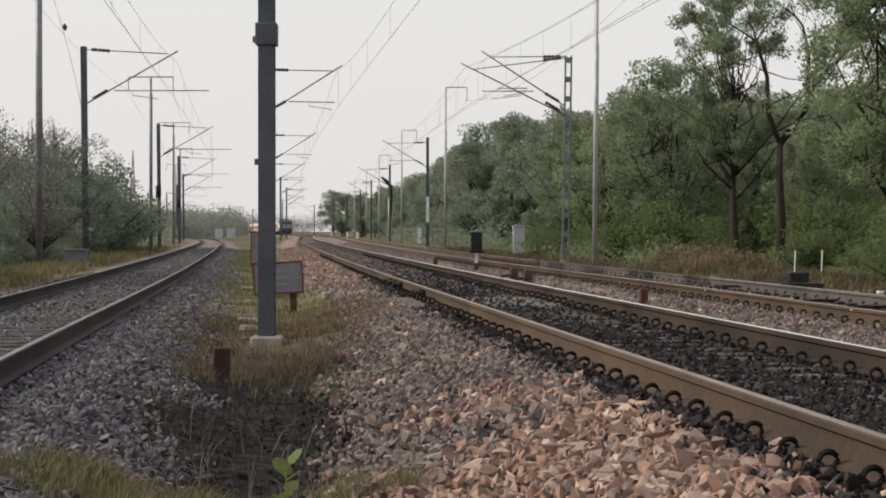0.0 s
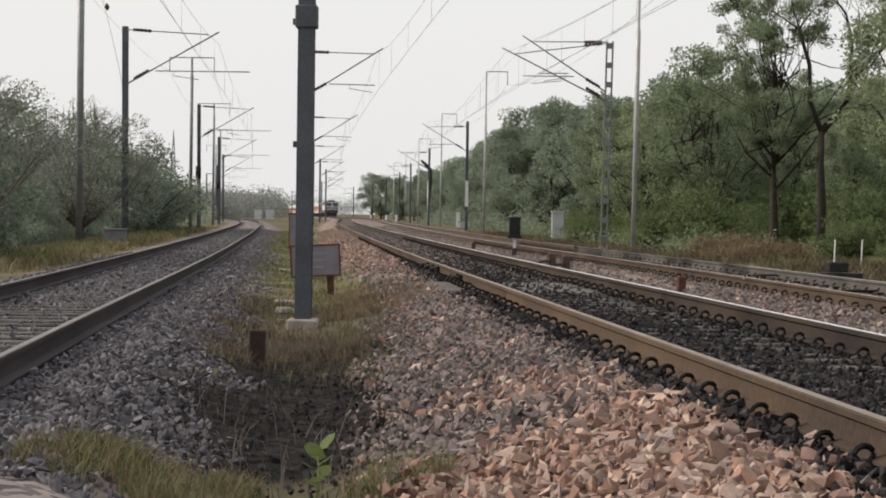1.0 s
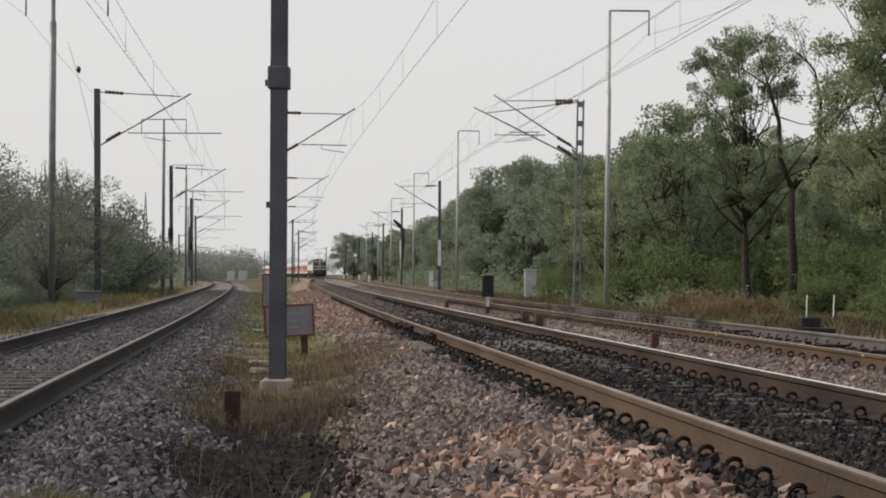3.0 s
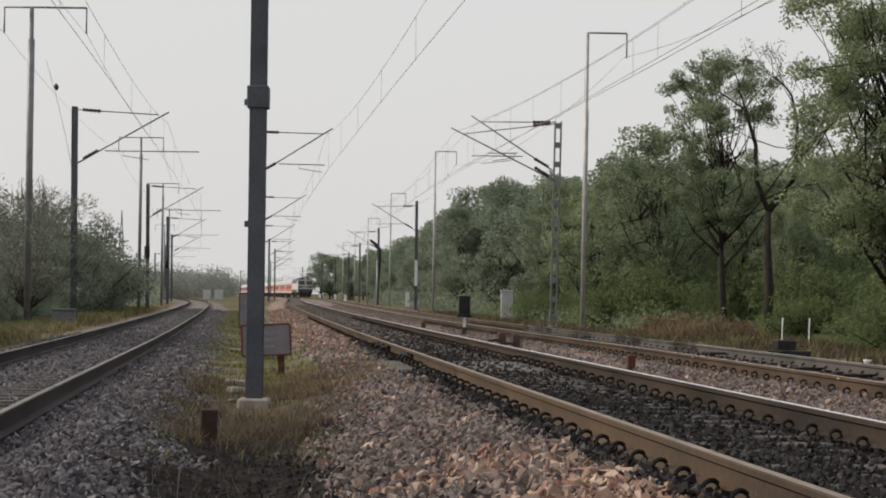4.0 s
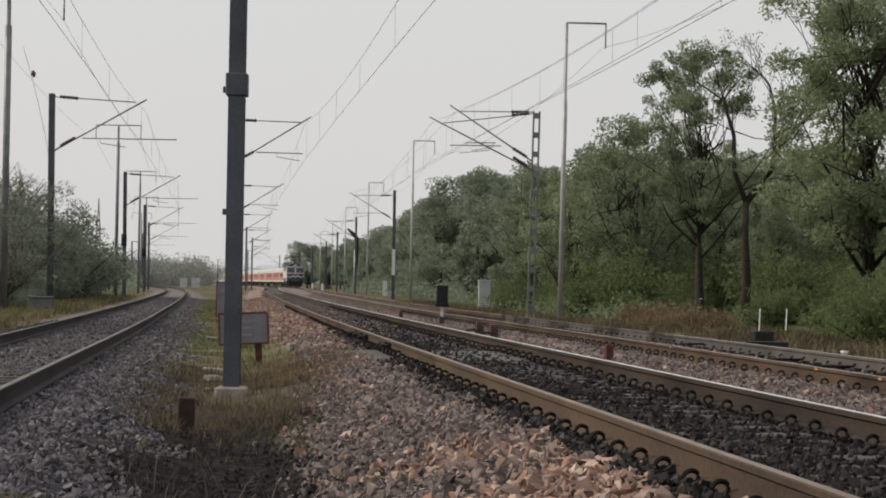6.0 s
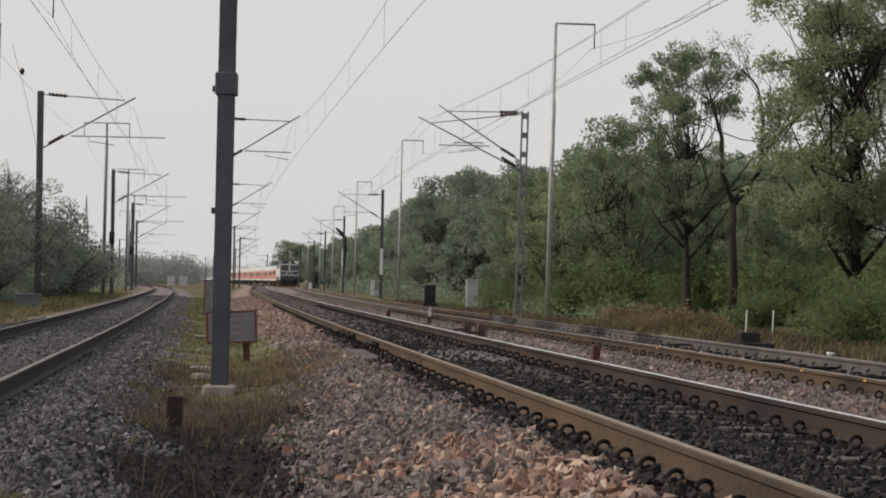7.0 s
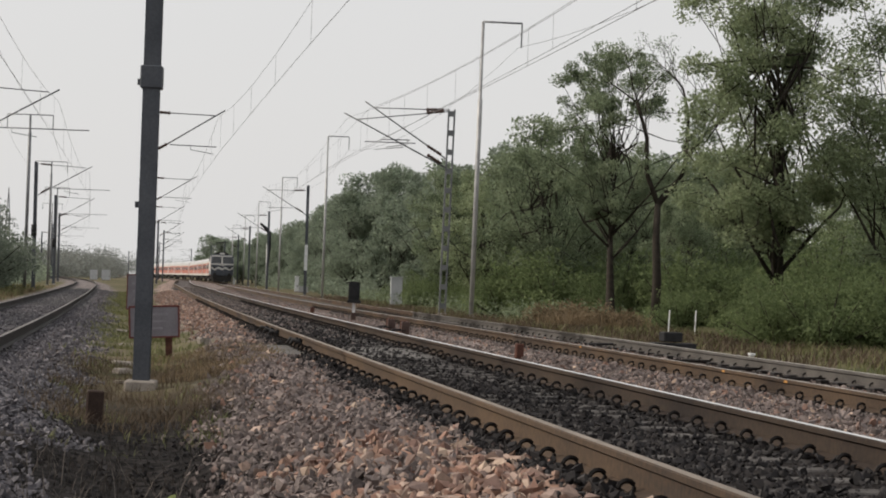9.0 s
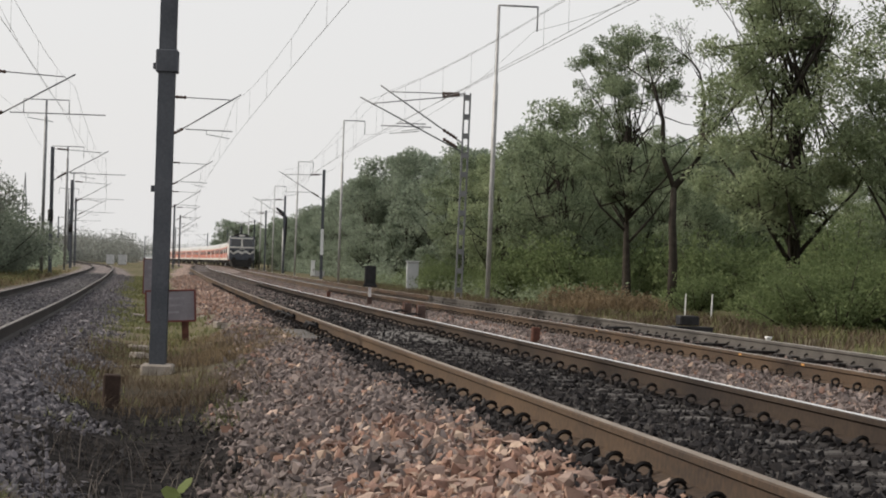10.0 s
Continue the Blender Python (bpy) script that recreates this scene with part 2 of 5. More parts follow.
def tube(pts, r, n=6, closed_ends=True):
    """Verts and faces of a tube along pts; r: one radius or one per point."""
    pts = np.asarray(pts, float)
    k = len(pts)
    rr = np.full(k, r) if np.isscalar(r) else np.asarray(r)
    d = np.gradient(pts, axis=0)
    d /= np.linalg.norm(d, axis=1)[:, None] + 1e-12
    up = np.where(np.abs(d[:, 2:3]) > 0.9, np.array([[1.0, 0, 0]]), np.array([[0, 0, 1.0]]))
    a = np.cross(d, up)
    a /= np.linalg.norm(a, axis=1)[:, None]
    b = np.cross(a, d)
    an = np.linspace(0, 2 * np.pi, n, endpoint=False)
    v = (pts[:, None] + rr[:, None, None] * (np.cos(an)[None, :, None] * a[:, None] + np.sin(an)[None, :, None] * b[:, None])).reshape(-1, 3)
    f = []
    for i in range(k - 1):
        for j in range(n):
            f.append([i * n + j, i * n + (j + 1) % n, (i + 1) * n + (j + 1) % n, (i + 1) * n + j])
    if closed_ends:
        f.append(list(range(n))[::-1])
        f.append(list(range((k - 1) * n, k * n)))
    return v.tolist(), f


def join(pieces):
    v, f = [], []
    for pv, pf in pieces:
        o = len(v)
        v += pv
        f += [[i + o for i in q] for q in pf]
    return v, f


def tubes(name, specs, material, parent=None, label="", n=6):
    v, f = join([tube(p, r, n) for p, r in specs])
    return mesh_ob(name, v, f, material, parent, label, smooth=True)


# ---- the plan: centre lines of three tracks ----
def line_of(ys, xs):
    fine = np.arange(-60.0, 1500.0, 2.0)
    v = np.interp(fine, ys, xs)
    ker = np.exp(-0.5 * (np.arange(-12, 13) / 5.0) ** 2)
    ker /= ker.sum()
    pad = np.concatenate([v[0] + (v[1] - v[0]) * np.arange(-12, 0), v, v[-1] + (v[-1] - v[-2]) * np.arange(1, 13)])
    sm = np.convolve(pad, ker, "valid")
    return lambda y: np.interp(y, fine, sm)


X1 = line_of([-60, 0, 7.4, 15.1, 24, 34, 46, 72, 94, 135, 174, 230, 264, 320, 409, 467, 540, 700, 900, 1500],
             [9.1, 3.3, 2.58, 1.83, 0.93, -0.07, -1.2, -3.58, -5.5, -8.95, -12.3, -16.4, -18.6, -22.6, -31.2, -39.4, -49.4, -70.4, -97, -190])
X2 = line_of([-60, 0, 22, 30, 40, 50, 60, 70, 80, 146, 200, 250, 279, 322, 409, 467, 540, 700, 900, 1500],
             [11.8, 7.7, 5.84, 5.2, 4.22, 3.12, 2.12, 1.1, 0.2, -4.9, -8.9, -12.4, -14.3, -17.4, -25.8, -34, -44, -65, -91.5, -185])
X3 = line_of([-60, 0, 13.6, 17.6, 30, 40, 50, 60, 70, 80, 90, 100, 130, 150, 196, 250, 350, 500, 900, 1500],
             [3.3, -2.7, -4.05, -4.47, -5.53, -6.5, -7.5, -8.54, -9.56, -10.58, -11.62, -12.7, -15.95, -18.17, -23.6, -31, -48, -80, -190, -400])
Z1, Z2, Z3 = 0.0, -0.12, -0.12
BED = 0.205


def height(x, y):
    """Ground level: three ballast beds with sloping shoulders over low earth."""
    x, y = np.asarray(x, float), np.asarray(y, float)
    ditch = np.interp(y, [0, 12, 18, 25, 45, 90], [-0.72, -0.7, -0.62, -0.5, -0.42, -0.4])
    between = (x > X3(y)) & (x < X1(y))
    base = np.where(between, ditch, -0.42) - np.clip((np.abs(x) - 40) / 400, 0, 1) * 0.3
    g = base
    for X, z, w, s in ((X1, Z1, 1.75, 0.34), (X2, Z2, 1.6, 0.3), (X3, Z3, 1.6, 0.36)):
        d = np.abs(x - X(y))
        b = z - BED - np.clip(d - w, 0, None) * s
        k = 12.0
        g = np.maximum(g, b) + np.log1p(np.exp(-k * np.abs(g - b))) / k * (np.abs(g - b) < 0.5)
    return np.minimum(g, np.where(np.abs(x - X1(y)) < 1.5, Z1 - BED, np.where(np.minimum(np.abs(x - X2(y)), np.abs(x - X3(y))) < 1.4, Z2 - BED, 9.0)))


def H(x, y):
    return float(height(x, y))


def step(a, b, v):
    q = np.clip((v - a) / (b - a), 0, 1)
    return q * q * (3 - 2 * q)


def rnd(x, y, s):
    """Cheap smooth noise in the plan, about -1 to 1."""
    return (np.sin(x * s * 1.3 + np.sin(y * s * 0.9) * 1.7) + np.sin(y * s * 1.1 + np.sin(x * s * 0.7 + 1.3) * 1.9)) * 0.5


def EDGE1(y):
    """How far the main line's ballast reaches towards the ditch."""
    return np.interp(y, [8, 16, 23, 30, 50, 90], [2.75, 2.6, 2.1, 1.95, 2.3, 2.4])


def EDGE3(y):
    return np.interp(y, [8, 20, 60], [2.05, 2.0, 2.1])


def zones(x, y):
    d1, d2, d3 = x - X1(y), x - X2(y), x - X3(y)
    edge1, edge3 = EDGE1(y), EDGE3(y)
    left1 = step(0.35, -0.25, -d1 - edge1 + 0.3 * rnd(x, y, 1.3)) * (d1 < 0)
    right3 = step(0.3, -0.2, d3 - edge3 + 0.25 * rnd(x, y, 1.5)) * (d3 > 0)
    grav = np.maximum.reduce([left1 * (d1 > -4), right3, step(2.3, 1.8, np.abs(d2)), step(2.4, 1.8, np.abs(d3)) * (d3 < 0), ((d1 >= 0) & (d2 < 0)) * 1.0])
    pink = np.maximum(left1 * step(-0.7, -1.1, d1) * (0.35 + 0.6 * step(30, 60, y)), ((d1 > 1.0) & (d2 < -1.0)) * 0.3) * grav
    # main bed's soot fades past 40 m to imitate haze
    soot = np.maximum(step(1.15, 0.8, np.abs(d1)) * (0.95 - 0.5 * step(40, 110, y)), step(1.2, 0.9, np.abs(d3)) * step(36, 26, y) * 0.7)
    grass = (1 - grav) * np.clip(0.55 + 0.6 * rnd(x, y, 0.5), 0, 1)
    mid, half = (X3(y) + edge3 + X1(y) - edge1) / 2, (X1(y) - edge1 - X3(y) - edge3) / 2 + 0.45
    burnt = step(1.15, 0.55, np.abs(x - mid) / np.maximum(half, 0.3) + 0.15 * rnd(x, y, 2.1)) * step(9.6, 10.8, y + 0.3 * rnd(x, y, 1.7)) * (1 - 0.5 * step(16.8, 20, y)) * step(24, 20, y)
    soot = np.maximum(soot, np.clip(burnt * 1.3, 0, 1))
    grass = grass * (1 - np.clip(burnt * 1.5, 0, 1))
    return {"grass": grass, "gravel": grav, "pink": pink, "soot": soot}


def ground():
    us = np.concatenate([-np.geomspace(2600, 14, 26), np.arange(-13, 13.01, 0.18), np.geomspace(14, 2600, 26)])
    ys = np.concatenate([-np.geomspace(300, 6, 12), np.arange(-5, 34, 0.22), np.geomspace(34.3, 4200, 150)])
    U, Y = np.meshgrid(us, ys)
    X = U + X1(np.minimum(Y, 1400)) * np.clip(1 - (np.abs(U) - 60) / 500, 0, 1)
    Z = height(X, Y)
    Z = Z + 0.03 * rnd(X, Y, 2.2) * (np.abs(Z + 0.4) < 0.35) * ((Z < -0.36))
    r, c = U.shape
    v = np.stack([X, Y, Z], -1).reshape(-1, 3)
    i = (np.arange(r - 1)[:, None] * c + np.arange(c - 1)[None]).reshape(-1)
    f = np.stack([i, i + 1, i + c + 1, i + c], 1)
    ob = mesh_ob("ground", v, f, M["ground"], smooth=True)
    for k, val in zones(v[:, 0], v[:, 1]).items():
        at = ob.data.attributes.new(k, "FLOAT", "POINT")
        at.data.foreach_set("value", val.astype(np.float32))
    tagged(ob, "flat dusty railway land with dry grass and ballast strips", "ground", kind="structure")


ground()


# ---- tracks ----
GAUGE = 1.746        # between rail centres
PROFILE = [(-0.075, -0.172), (0.075, -0.172), (0.075, -0.160), (0.012, -0.142), (0.009, -0.05), (0.035, -0.036), (0.035, -0.008), (0.027, 0.0),
           (-0.027, 0.0), (-0.035, -0.008), (-0.035, -0.036), (-0.009, -0.05), (-0.012, -0.142), (-0.075, -0.160)]


def frame_at(X, y):
    """Point and unit vectors (along, right) of a centre line at y."""
    s = (X(y + 0.5) - X(y - 0.5)) / 1.0
    k = 1 / np.hypot(1, s)
    return float(X(y)), np.array([s * k, k]), np.array([k, -s * k])


def rail(X, z, off, y0, y1, mats, parent, name="rail"):
    ys = np.concatenate([np.arange(y0, 60, 1.5), np.geomspace(60, y1, 90)]) if y0 < 55 else np.linspace(y0, y1, 60)
    n = len(PROFILE)
    v, f, mi = [], [], []
    for y in ys:
        x, al, ri = frame_at(X, y)
        for px, pz in PROFILE:
            v.append([x + ri[0] * (off + px), y + ri[1] * (off + px), z + pz])
    for i in range(len(ys) - 1):
        for j in range(n):
            f.append([i * n + j, i * n + (j + 1) % n, (i + 1) * n + (j + 1) % n, (i + 1) * n + j])
            mi.append(2 if j == 7 else 0)
    ob = mesh_ob(name, v, f, mats, parent)
    ob.data.polygons.foreach_set("material_index", mi)
    return ob


def sleeper_mesh():
    bm = bmesh.new()
    box(bm, -1.3, 1.3, -0.125, 0.125, -0.2, 0.0)
    for v in bm.verts:
        if v.co.z > -0.1:
            v.co.y *= 0.85
    es = [e for e in bm.edges if all(v.co.z > -0.1 for v in e.verts)]
    bmesh.ops.bevel(bm, geom=es, offset=0.015, segments=1, affect="EDGES")
    me = bpy.data.meshes.new("sleeper")
    bm.to_mesh(me)
    bm.free()
    me.materials.append(M["sleeper"])
    return me


def clip_piece():
    """An elastic rail clip: an open steel loop standing beside the rail foot, on its shoulder block."""
    a = np.linspace(-0.3 * np.pi, 1.35 * np.pi, 11)
    loop = np.stack([0.008 + 0.042 * np.cos(a), 0.022 * np.cos(a) + np.linspace(-0.02, 0.025, 11), 0.04 + 0.032 * np.sin(a)], 1)
    toe = [[-0.03, -0.03, 0.02], [-0.01, 0.035, 0.015], [0.03, 0.04, 0.006]]
    v, f = join([tube(loop, 0.0135, 5), tube(toe, 0.011, 4)])
    bm = boxed(-0.02, 0.055, -0.045, 0.045, -0.05, 0.012)
    bm.verts.index_update()
    v2 = [list(q.co) for q in bm.verts]
    f2 = [[q.index for q in fc.verts] for fc in bm.faces]
    bm.free()
    return join([(v, f), (v2, f2)])


SLEEPER, CLIP = sleeper_mesh(), clip_piece()


def clip_mesh():
    me = bpy.data.meshes.new("clip")
    me.from_pydata(CLIP[0], [], CLIP[1])
    me.materials.append(M["clip"])
    return me


CLIP_ME = clip_mesh()


def track(name, X, z, label, spacing, mats_l, mats_r, y0, ynear, yfar, sides, yclip, top=-0.186, smat=None, length=1.0):
    t = empty(name, Matrix.Identity(4), label, "railway track", kind="structure")
    rail(X, z, -GAUGE / 2, -25, 900, mats_l, t)
    rail(X, z, GAUGE / 2, -25, 900, mats_r, t)
    mesh_s = SLEEPER
    if smat:
        mesh_s = SLEEPER.copy()
        mesh_s.materials[0] = smat
        mesh_s.transform(Matrix.Diagonal((length, 1, 1, 1)))
    far_v = []
    far_c = []
    y = y0
    rng = random.Random(3)
    while y < yfar:
        x, al, ri = frame_at(X, y)
        yaw = math.degrees(math.atan2(-al[0], al[1])) + rng.uniform(-0.6, 0.6)
        pale = name == "track_main" and abs(y - 26.6) < 1.7
        m = pose(x, y, z + top + (0.012 if pale else 0.0) + rng.uniform(-0.006, 0.004), 0, 0, yaw)
        if y < ynear:
            s = new("sleeper", SLEEPER if pale else mesh_s)
            s.parent, s.matrix_basis = t, m
        else:
            far_v.append(m)
        for side in sides:
            for o in (-1, 1):
                off = side * GAUGE / 2 + o * 0.088
                c = m @ pose(off, rng.uniform(-0.02, 0.02), 0.014 + rng.uniform(-0.008, 0.006), rng.uniform(-6, 6), 0, 180 if o < 0 else 0)
                if y < yclip:
                    k = new("clip", CLIP_ME)
                    k.parent, k.matrix_basis = t, c
                elif y < 75:
                    far_c.append(c)
        y += spacing * al[1]
    for lst, nm, src in ((far_v, "distant_sleepers", ([list(q.co) for q in SLEEPER.vertices], [list(p.vertices) for p in SLEEPER.polygons])), (far_c, "distant_clips", CLIP)):
        if lst:
            v, f = join([([list(mm @ Vector(q)) for q in src[0]], src[1]) for mm in lst])
            tagged(mesh_ob(nm, v, f, (smat or M["sleeper"]) if nm == "distant_sleepers" else M["clip"], t), kind="stuff")
    return t


track_1 = track("track_main", X1, Z1, "main line of rusty rails on concrete sleepers in sooty ballast", 0.58, [M["rail"], M["head_dull"], M["head_dull"]],
                [M["rail_sooty"], M["head"], M["bright"]], 5.0, 55, 150, (-1, 1), 32, -0.189, M["sleeper_sooty"])
track_2 = track("track_second", X2, Z2, "second main line with brown rails and a turnout", 0.6, [M["rail"], M["head"], M["head"]],
                [M["rail"], M["head"], M["head"]], 14.0, 55, 130, (-1, 1), 44)
track_3 = track("track_loop", X3, Z3, "curving loop line with dark rails on worn grey sleepers", 0.6, [M["rail_left"], M["head_loop"], M["head_loop"]],
                [M["rail_left"], M["head_loop"], M["head_loop"]], 10.0, 60, 130, (), 0, -0.178, M["sleeper_worn"], 0.74)
# the turnout's switch rail against the second line's outer rail, on black slide chairs
rail(X2, Z2 + 0.007, GAUGE / 2 - 0.083, 17.0, 37.5, [M["blade"], M["blade"], M["head"]], track_2, "switch_rail")
yq = 17.2
while yq < 38:
    xq, al, ri = frame_at(X2, yq)
    for o, w in ((GAUGE / 2 - 0.2, 0.07), (GAUGE / 2 + 0.14, 0.05)):
        ch = part("slide_chair", boxed(-w, w, -0.09, 0.09, -0.06, 0.03, 0.01), M["clip"], track_2)
        ch.matrix_basis = pose(xq + ri[0] * o, yq + ri[1] * o, Z2 - 0.17, 0, 0, 5)
    yq += 0.6
for yq in (24.0, 26.6, 29.0):
    xq, al, ri = frame_at(X2, yq)
    rod = tubes("stretcher_rod", [([[xq - ri[0] * 0.8, yq - ri[1] * 0.8, Z2 - 0.14], [xq + ri[0] * 1.2, yq + ri[1] * 1.2, Z2 - 0.14]], 0.025)], M["clip"], track_2)


# old paint marks on the near face of the second line's inner rail
for yq in (20.6, 22.9, 30.6):
    xq, al, ri = frame_at(X2, yq)
    o = -GAUGE / 2 - 0.0365
    mk = part("paint_mark", boxed(-0.0015, 0.0015, -0.05, 0.05, -0.03, -0.004), M["ochre"], track_2, "ochre paint mark")
    mk.matrix_basis = pose(xq + ri[0] * o, yq + ri[1] * o, Z2 - 0.006, 0, 0, 5)


# ---- ballast ----
def stone_bases(n, seed):
    rng = np.random.RandomState(seed)
    out = []
    for _ in range(n):
        bm = bmesh.new()
        for p in rng.normal(size=(8, 3)):
            q = p / np.linalg.norm(p) * rng.uniform(0.7, 1.15)
            bm.verts.new(q * [1.1, 0.74, 0.5])
        bmesh.ops.convex_hull(bm, input=list(bm.verts))
        loose = [v for v in bm.verts if not v.link_faces]
        bmesh.ops.delete(bm, geom=loose, context="VERTS")
        bm.verts.index_update()
        out.append((np.array([v.co[:] for v in bm.verts]), np.array([[q.index for q in f.verts] for f in bm.faces])))
        bm.free()
    return out


STONES = stone_bases(14, 5)


def scatter(name, xs, ys, size, material, label, sink=0.25, seed=1):
    rng = np.random.RandomState(seed)
    n = len(xs)
    zs = height(xs, ys)
    q = rng.normal(size=(n, 4))
    q /= np.linalg.norm(q, axis=1)[:, None]
    w, x, y, z = q.T
    R = np.stack([1 - 2 * (y * y + z * z), 2 * (x * y - z * w), 2 * (x * z + y * w), 2 * (x * y + z * w), 1 - 2 * (x * x + z * z), 2 * (y * z - x * w),
                  2 * (x * z - y * w), 2 * (y * z + x * w), 1 - 2 * (x * x + y * y)], 1).reshape(n, 3, 3)
    s = size * np.clip(np.exp(rng.normal(0, 0.34, n)), 0.5, 1.9)
    V, F, o = [], [], 0
    kind = rng.randint(0, len(STONES), n)
    for k, (bv, bf) in enumerate(STONES):
        i = np.where(kind == k)[0]
        vv = np.einsum("nij,vj->nvi", R[i], bv) * s[i, None, None]
        vv += np.stack([xs[i], ys[i], zs[i] + s[i] * (0.55 - sink) + rng.uniform(-0.01, 0.02, len(i))], 1)[:, None]
        V.append(vv.reshape(-1, 3))
        F.append((bf[None] + (np.arange(len(i)) * len(bv))[:, None, None] + o).reshape(-1, 3))
        o += len(i) * len(bv)
    ob = mesh_ob(name, np.concatenate(V), np.concatenate(F), material)
    return tagged(ob, label, "ballast", kind="stuff")


def strip(X, d0, d1, y0, y1, per, seed):
    """Random places in a strip beside a centre line, thinner with distance."""
    rng = np.random.RandomState(seed)
    n = int((y1 - y0) * (d1 - d0) * per)
    ys = rng.uniform(y0, y1, n)
    ds = rng.uniform(d0, d1, n)
    return X(ys) + ds, ys


def cat(*a):
    return np.concatenate([q[0] for q in a]), np.concatenate([q[1] for q in a])


def off_rails(p, X, half=0.11):
    d = np.abs(np.abs(p[0] - X(p[1])) - GAUGE / 2)
    return p[0][d > half], p[1][d > half]


# shoulder of the main line: fresh pink stone near, greyer further up the slope
px_, py_ = cat(strip(X1, -3.0, -0.98, 5.5, 16, 620, 1), strip(X1, -2.8, -0.98, 16, 30, 420, 2), strip(X1, -2.5, -0.98, 30, 60, 150, 3), strip(X1, -2.6, -0.98, 60, 120, 60, 23))
rs = np.random.RandomState(9)
fresh = step(0.15, 0.75, 1.0 - np.abs(py_ - 7.6) / 5.4 + 0.3 * rnd(px_, py_, 1.9) + 0.2 * (px_ - X1(py_) + 1.9)) + step(26, 42, py_) * 0.6
is_pink = rs.uniform(0, 1, len(px_)) < np.clip(fresh, 0.06, 0.95)
edge = rs.uniform(0, 1, len(px_)) < step(0.3, -0.3, -(px_ - X1(py_)) - EDGE1(py_) + 0.25 * rnd(px_, py_, 1.3))
dd = px_ - X1(py_)
edge &= (dd < -1.2 - 0.08 * rnd(px_, py_, 3.0)) | (rs.uniform(0, 1, len(px_)) < 0.12) | (py_ > 32)
edge &= ~((dd > -1.5) & (np.abs(py_ - 26.6) < 1.9))
scatter("ballast_pink", px_[is_pink & edge], py_[is_pink & edge], 0.039, M["stone_pink"], "loose pink quartzite ballast heaped on the track shoulder", seed=2)
scatter("ballast_brown", px_[~is_pink & edge], py_[~is_pink & edge], 0.031, M["stone_brown"], "older brown-grey ballast on the track shoulder", seed=3)
a = off_rails(cat(strip(X1, -1.0, 0.98, 5.5, 20, 420, 4), strip(X1, -1.0, 0.98, 20, 45, 200, 5), strip(X1, -1.0, 0.98, 45, 80, 70, 25), strip(X1, -1.0, 0.98, 80, 160, 26, 26)), X1)
thin = ~((np.abs(a[0] - X1(a[1]) - 0.58) < 0.24) & (rs.uniform(0, 1, len(a[0])) < 0.6) & (a[1] < 45))
a = a[0][thin], a[1][thin]
a = cat(a, strip(X1, -1.38, -0.98, 5.5, 24.6, 520, 14), strip(X1, -1.3, -0.98, 28.5, 40, 300, 16), strip(X1, 0.98, 1.2, 8, 40, 200, 15))
# sooty stones give way to brown-grey with distance: haze put into the colour
drab = rs.uniform(0, 1, len(a[0])) < 0.85 * step(26, 75, a[1])
scatter("ballast_worn", a[0][drab], a[1][drab], 0.034, M["stone_brown"], "brown-grey ballast further along the main line, toned for haze", 0.3, seed=48)
a = a[0][~drab], a[1][~drab]
scatter("ballast_sooty", *a, 0.028, M["stone_dark"], "soot-black ballast between the main line's rails", 0.32, seed=4)
a = cat(strip(X1, -1.1, -0.965, 5.5, 40, 420, 44), strip(X1, 0.7, 0.79, 8, 40, 200, 45), strip(X1, -0.8, -0.7, 8, 40, 200, 46))
k_ = np.abs(a[1] - 26.6) > 1.8
a = a[0][k_], a[1][k_]
scatter("ballast_banked", *a, 0.03, M["stone_dark"], "sooty stones banked against the rail feet and clips", -0.2, seed=47)
bx, by = cat(strip(X1, 0.98, 3.9, 8, 30, 330, 6), strip(X1, 0.98, 4.3, 30, 60, 110, 7), strip(X1, 0.98, 4.6, 60, 120, 40, 27), strip(X1, 0.98, 4.4, 120, 180, 20, 29), strip(X2, -0.76, 0.76, 14, 45, 140, 8))
keep = (np.abs(bx - X2(by) + GAUGE / 2) > 0.11) & (np.abs(bx - X2(by) - GAUGE / 2) > 0.2) & (bx < X2(by) + 0.8)
mixp = rs.uniform(0, 1, len(bx)) < 0.12
scatter("ballast_mixed_pink", bx[keep & mixp], by[keep & mixp], 0.032, M["stone_pink"], "pinkish ballast between the two main lines", seed=5)
scatter("ballast_mixed_grey", bx[keep & ~mixp], by[keep & ~mixp], 0.031, M["stone_brown"], "brownish ballast between the two main lines", seed=6)
gx, gy = cat(strip(X3, 0.98, 2.5, 8, 24, 620, 9), strip(X3, 0.98, 2.4, 24, 60, 200, 10), strip(X3, 0.98, 2.4, 60, 120, 60, 28), strip(X3, -2.3, -0.98, 14, 50, 90, 11))
ed = rs.uniform(0, 1, len(gx)) < step(0.35, -0.2, np.abs(gx - X3(gy)) - EDGE3(gy) + 0.25 * rnd(gx, gy, 1.5))
scatter("ballast_grey", gx[ed], gy[ed], 0.028, M["stone_grey"], "grey ballast on the loop line's shoulder", seed=7)
gx, gy = off_rails(cat(strip(X3, -0.8, 0.8, 12, 24, 60, 12), strip(X3, -0.8, 0.8, 22, 60, 190, 17), strip(X3, -0.8, 0.8, 60, 120, 60, 18)), X3)
scatter("ballast_loop", gx, gy, 0.03, M["stone_grey"], "thin grey ballast between worn sleepers", seed=8)


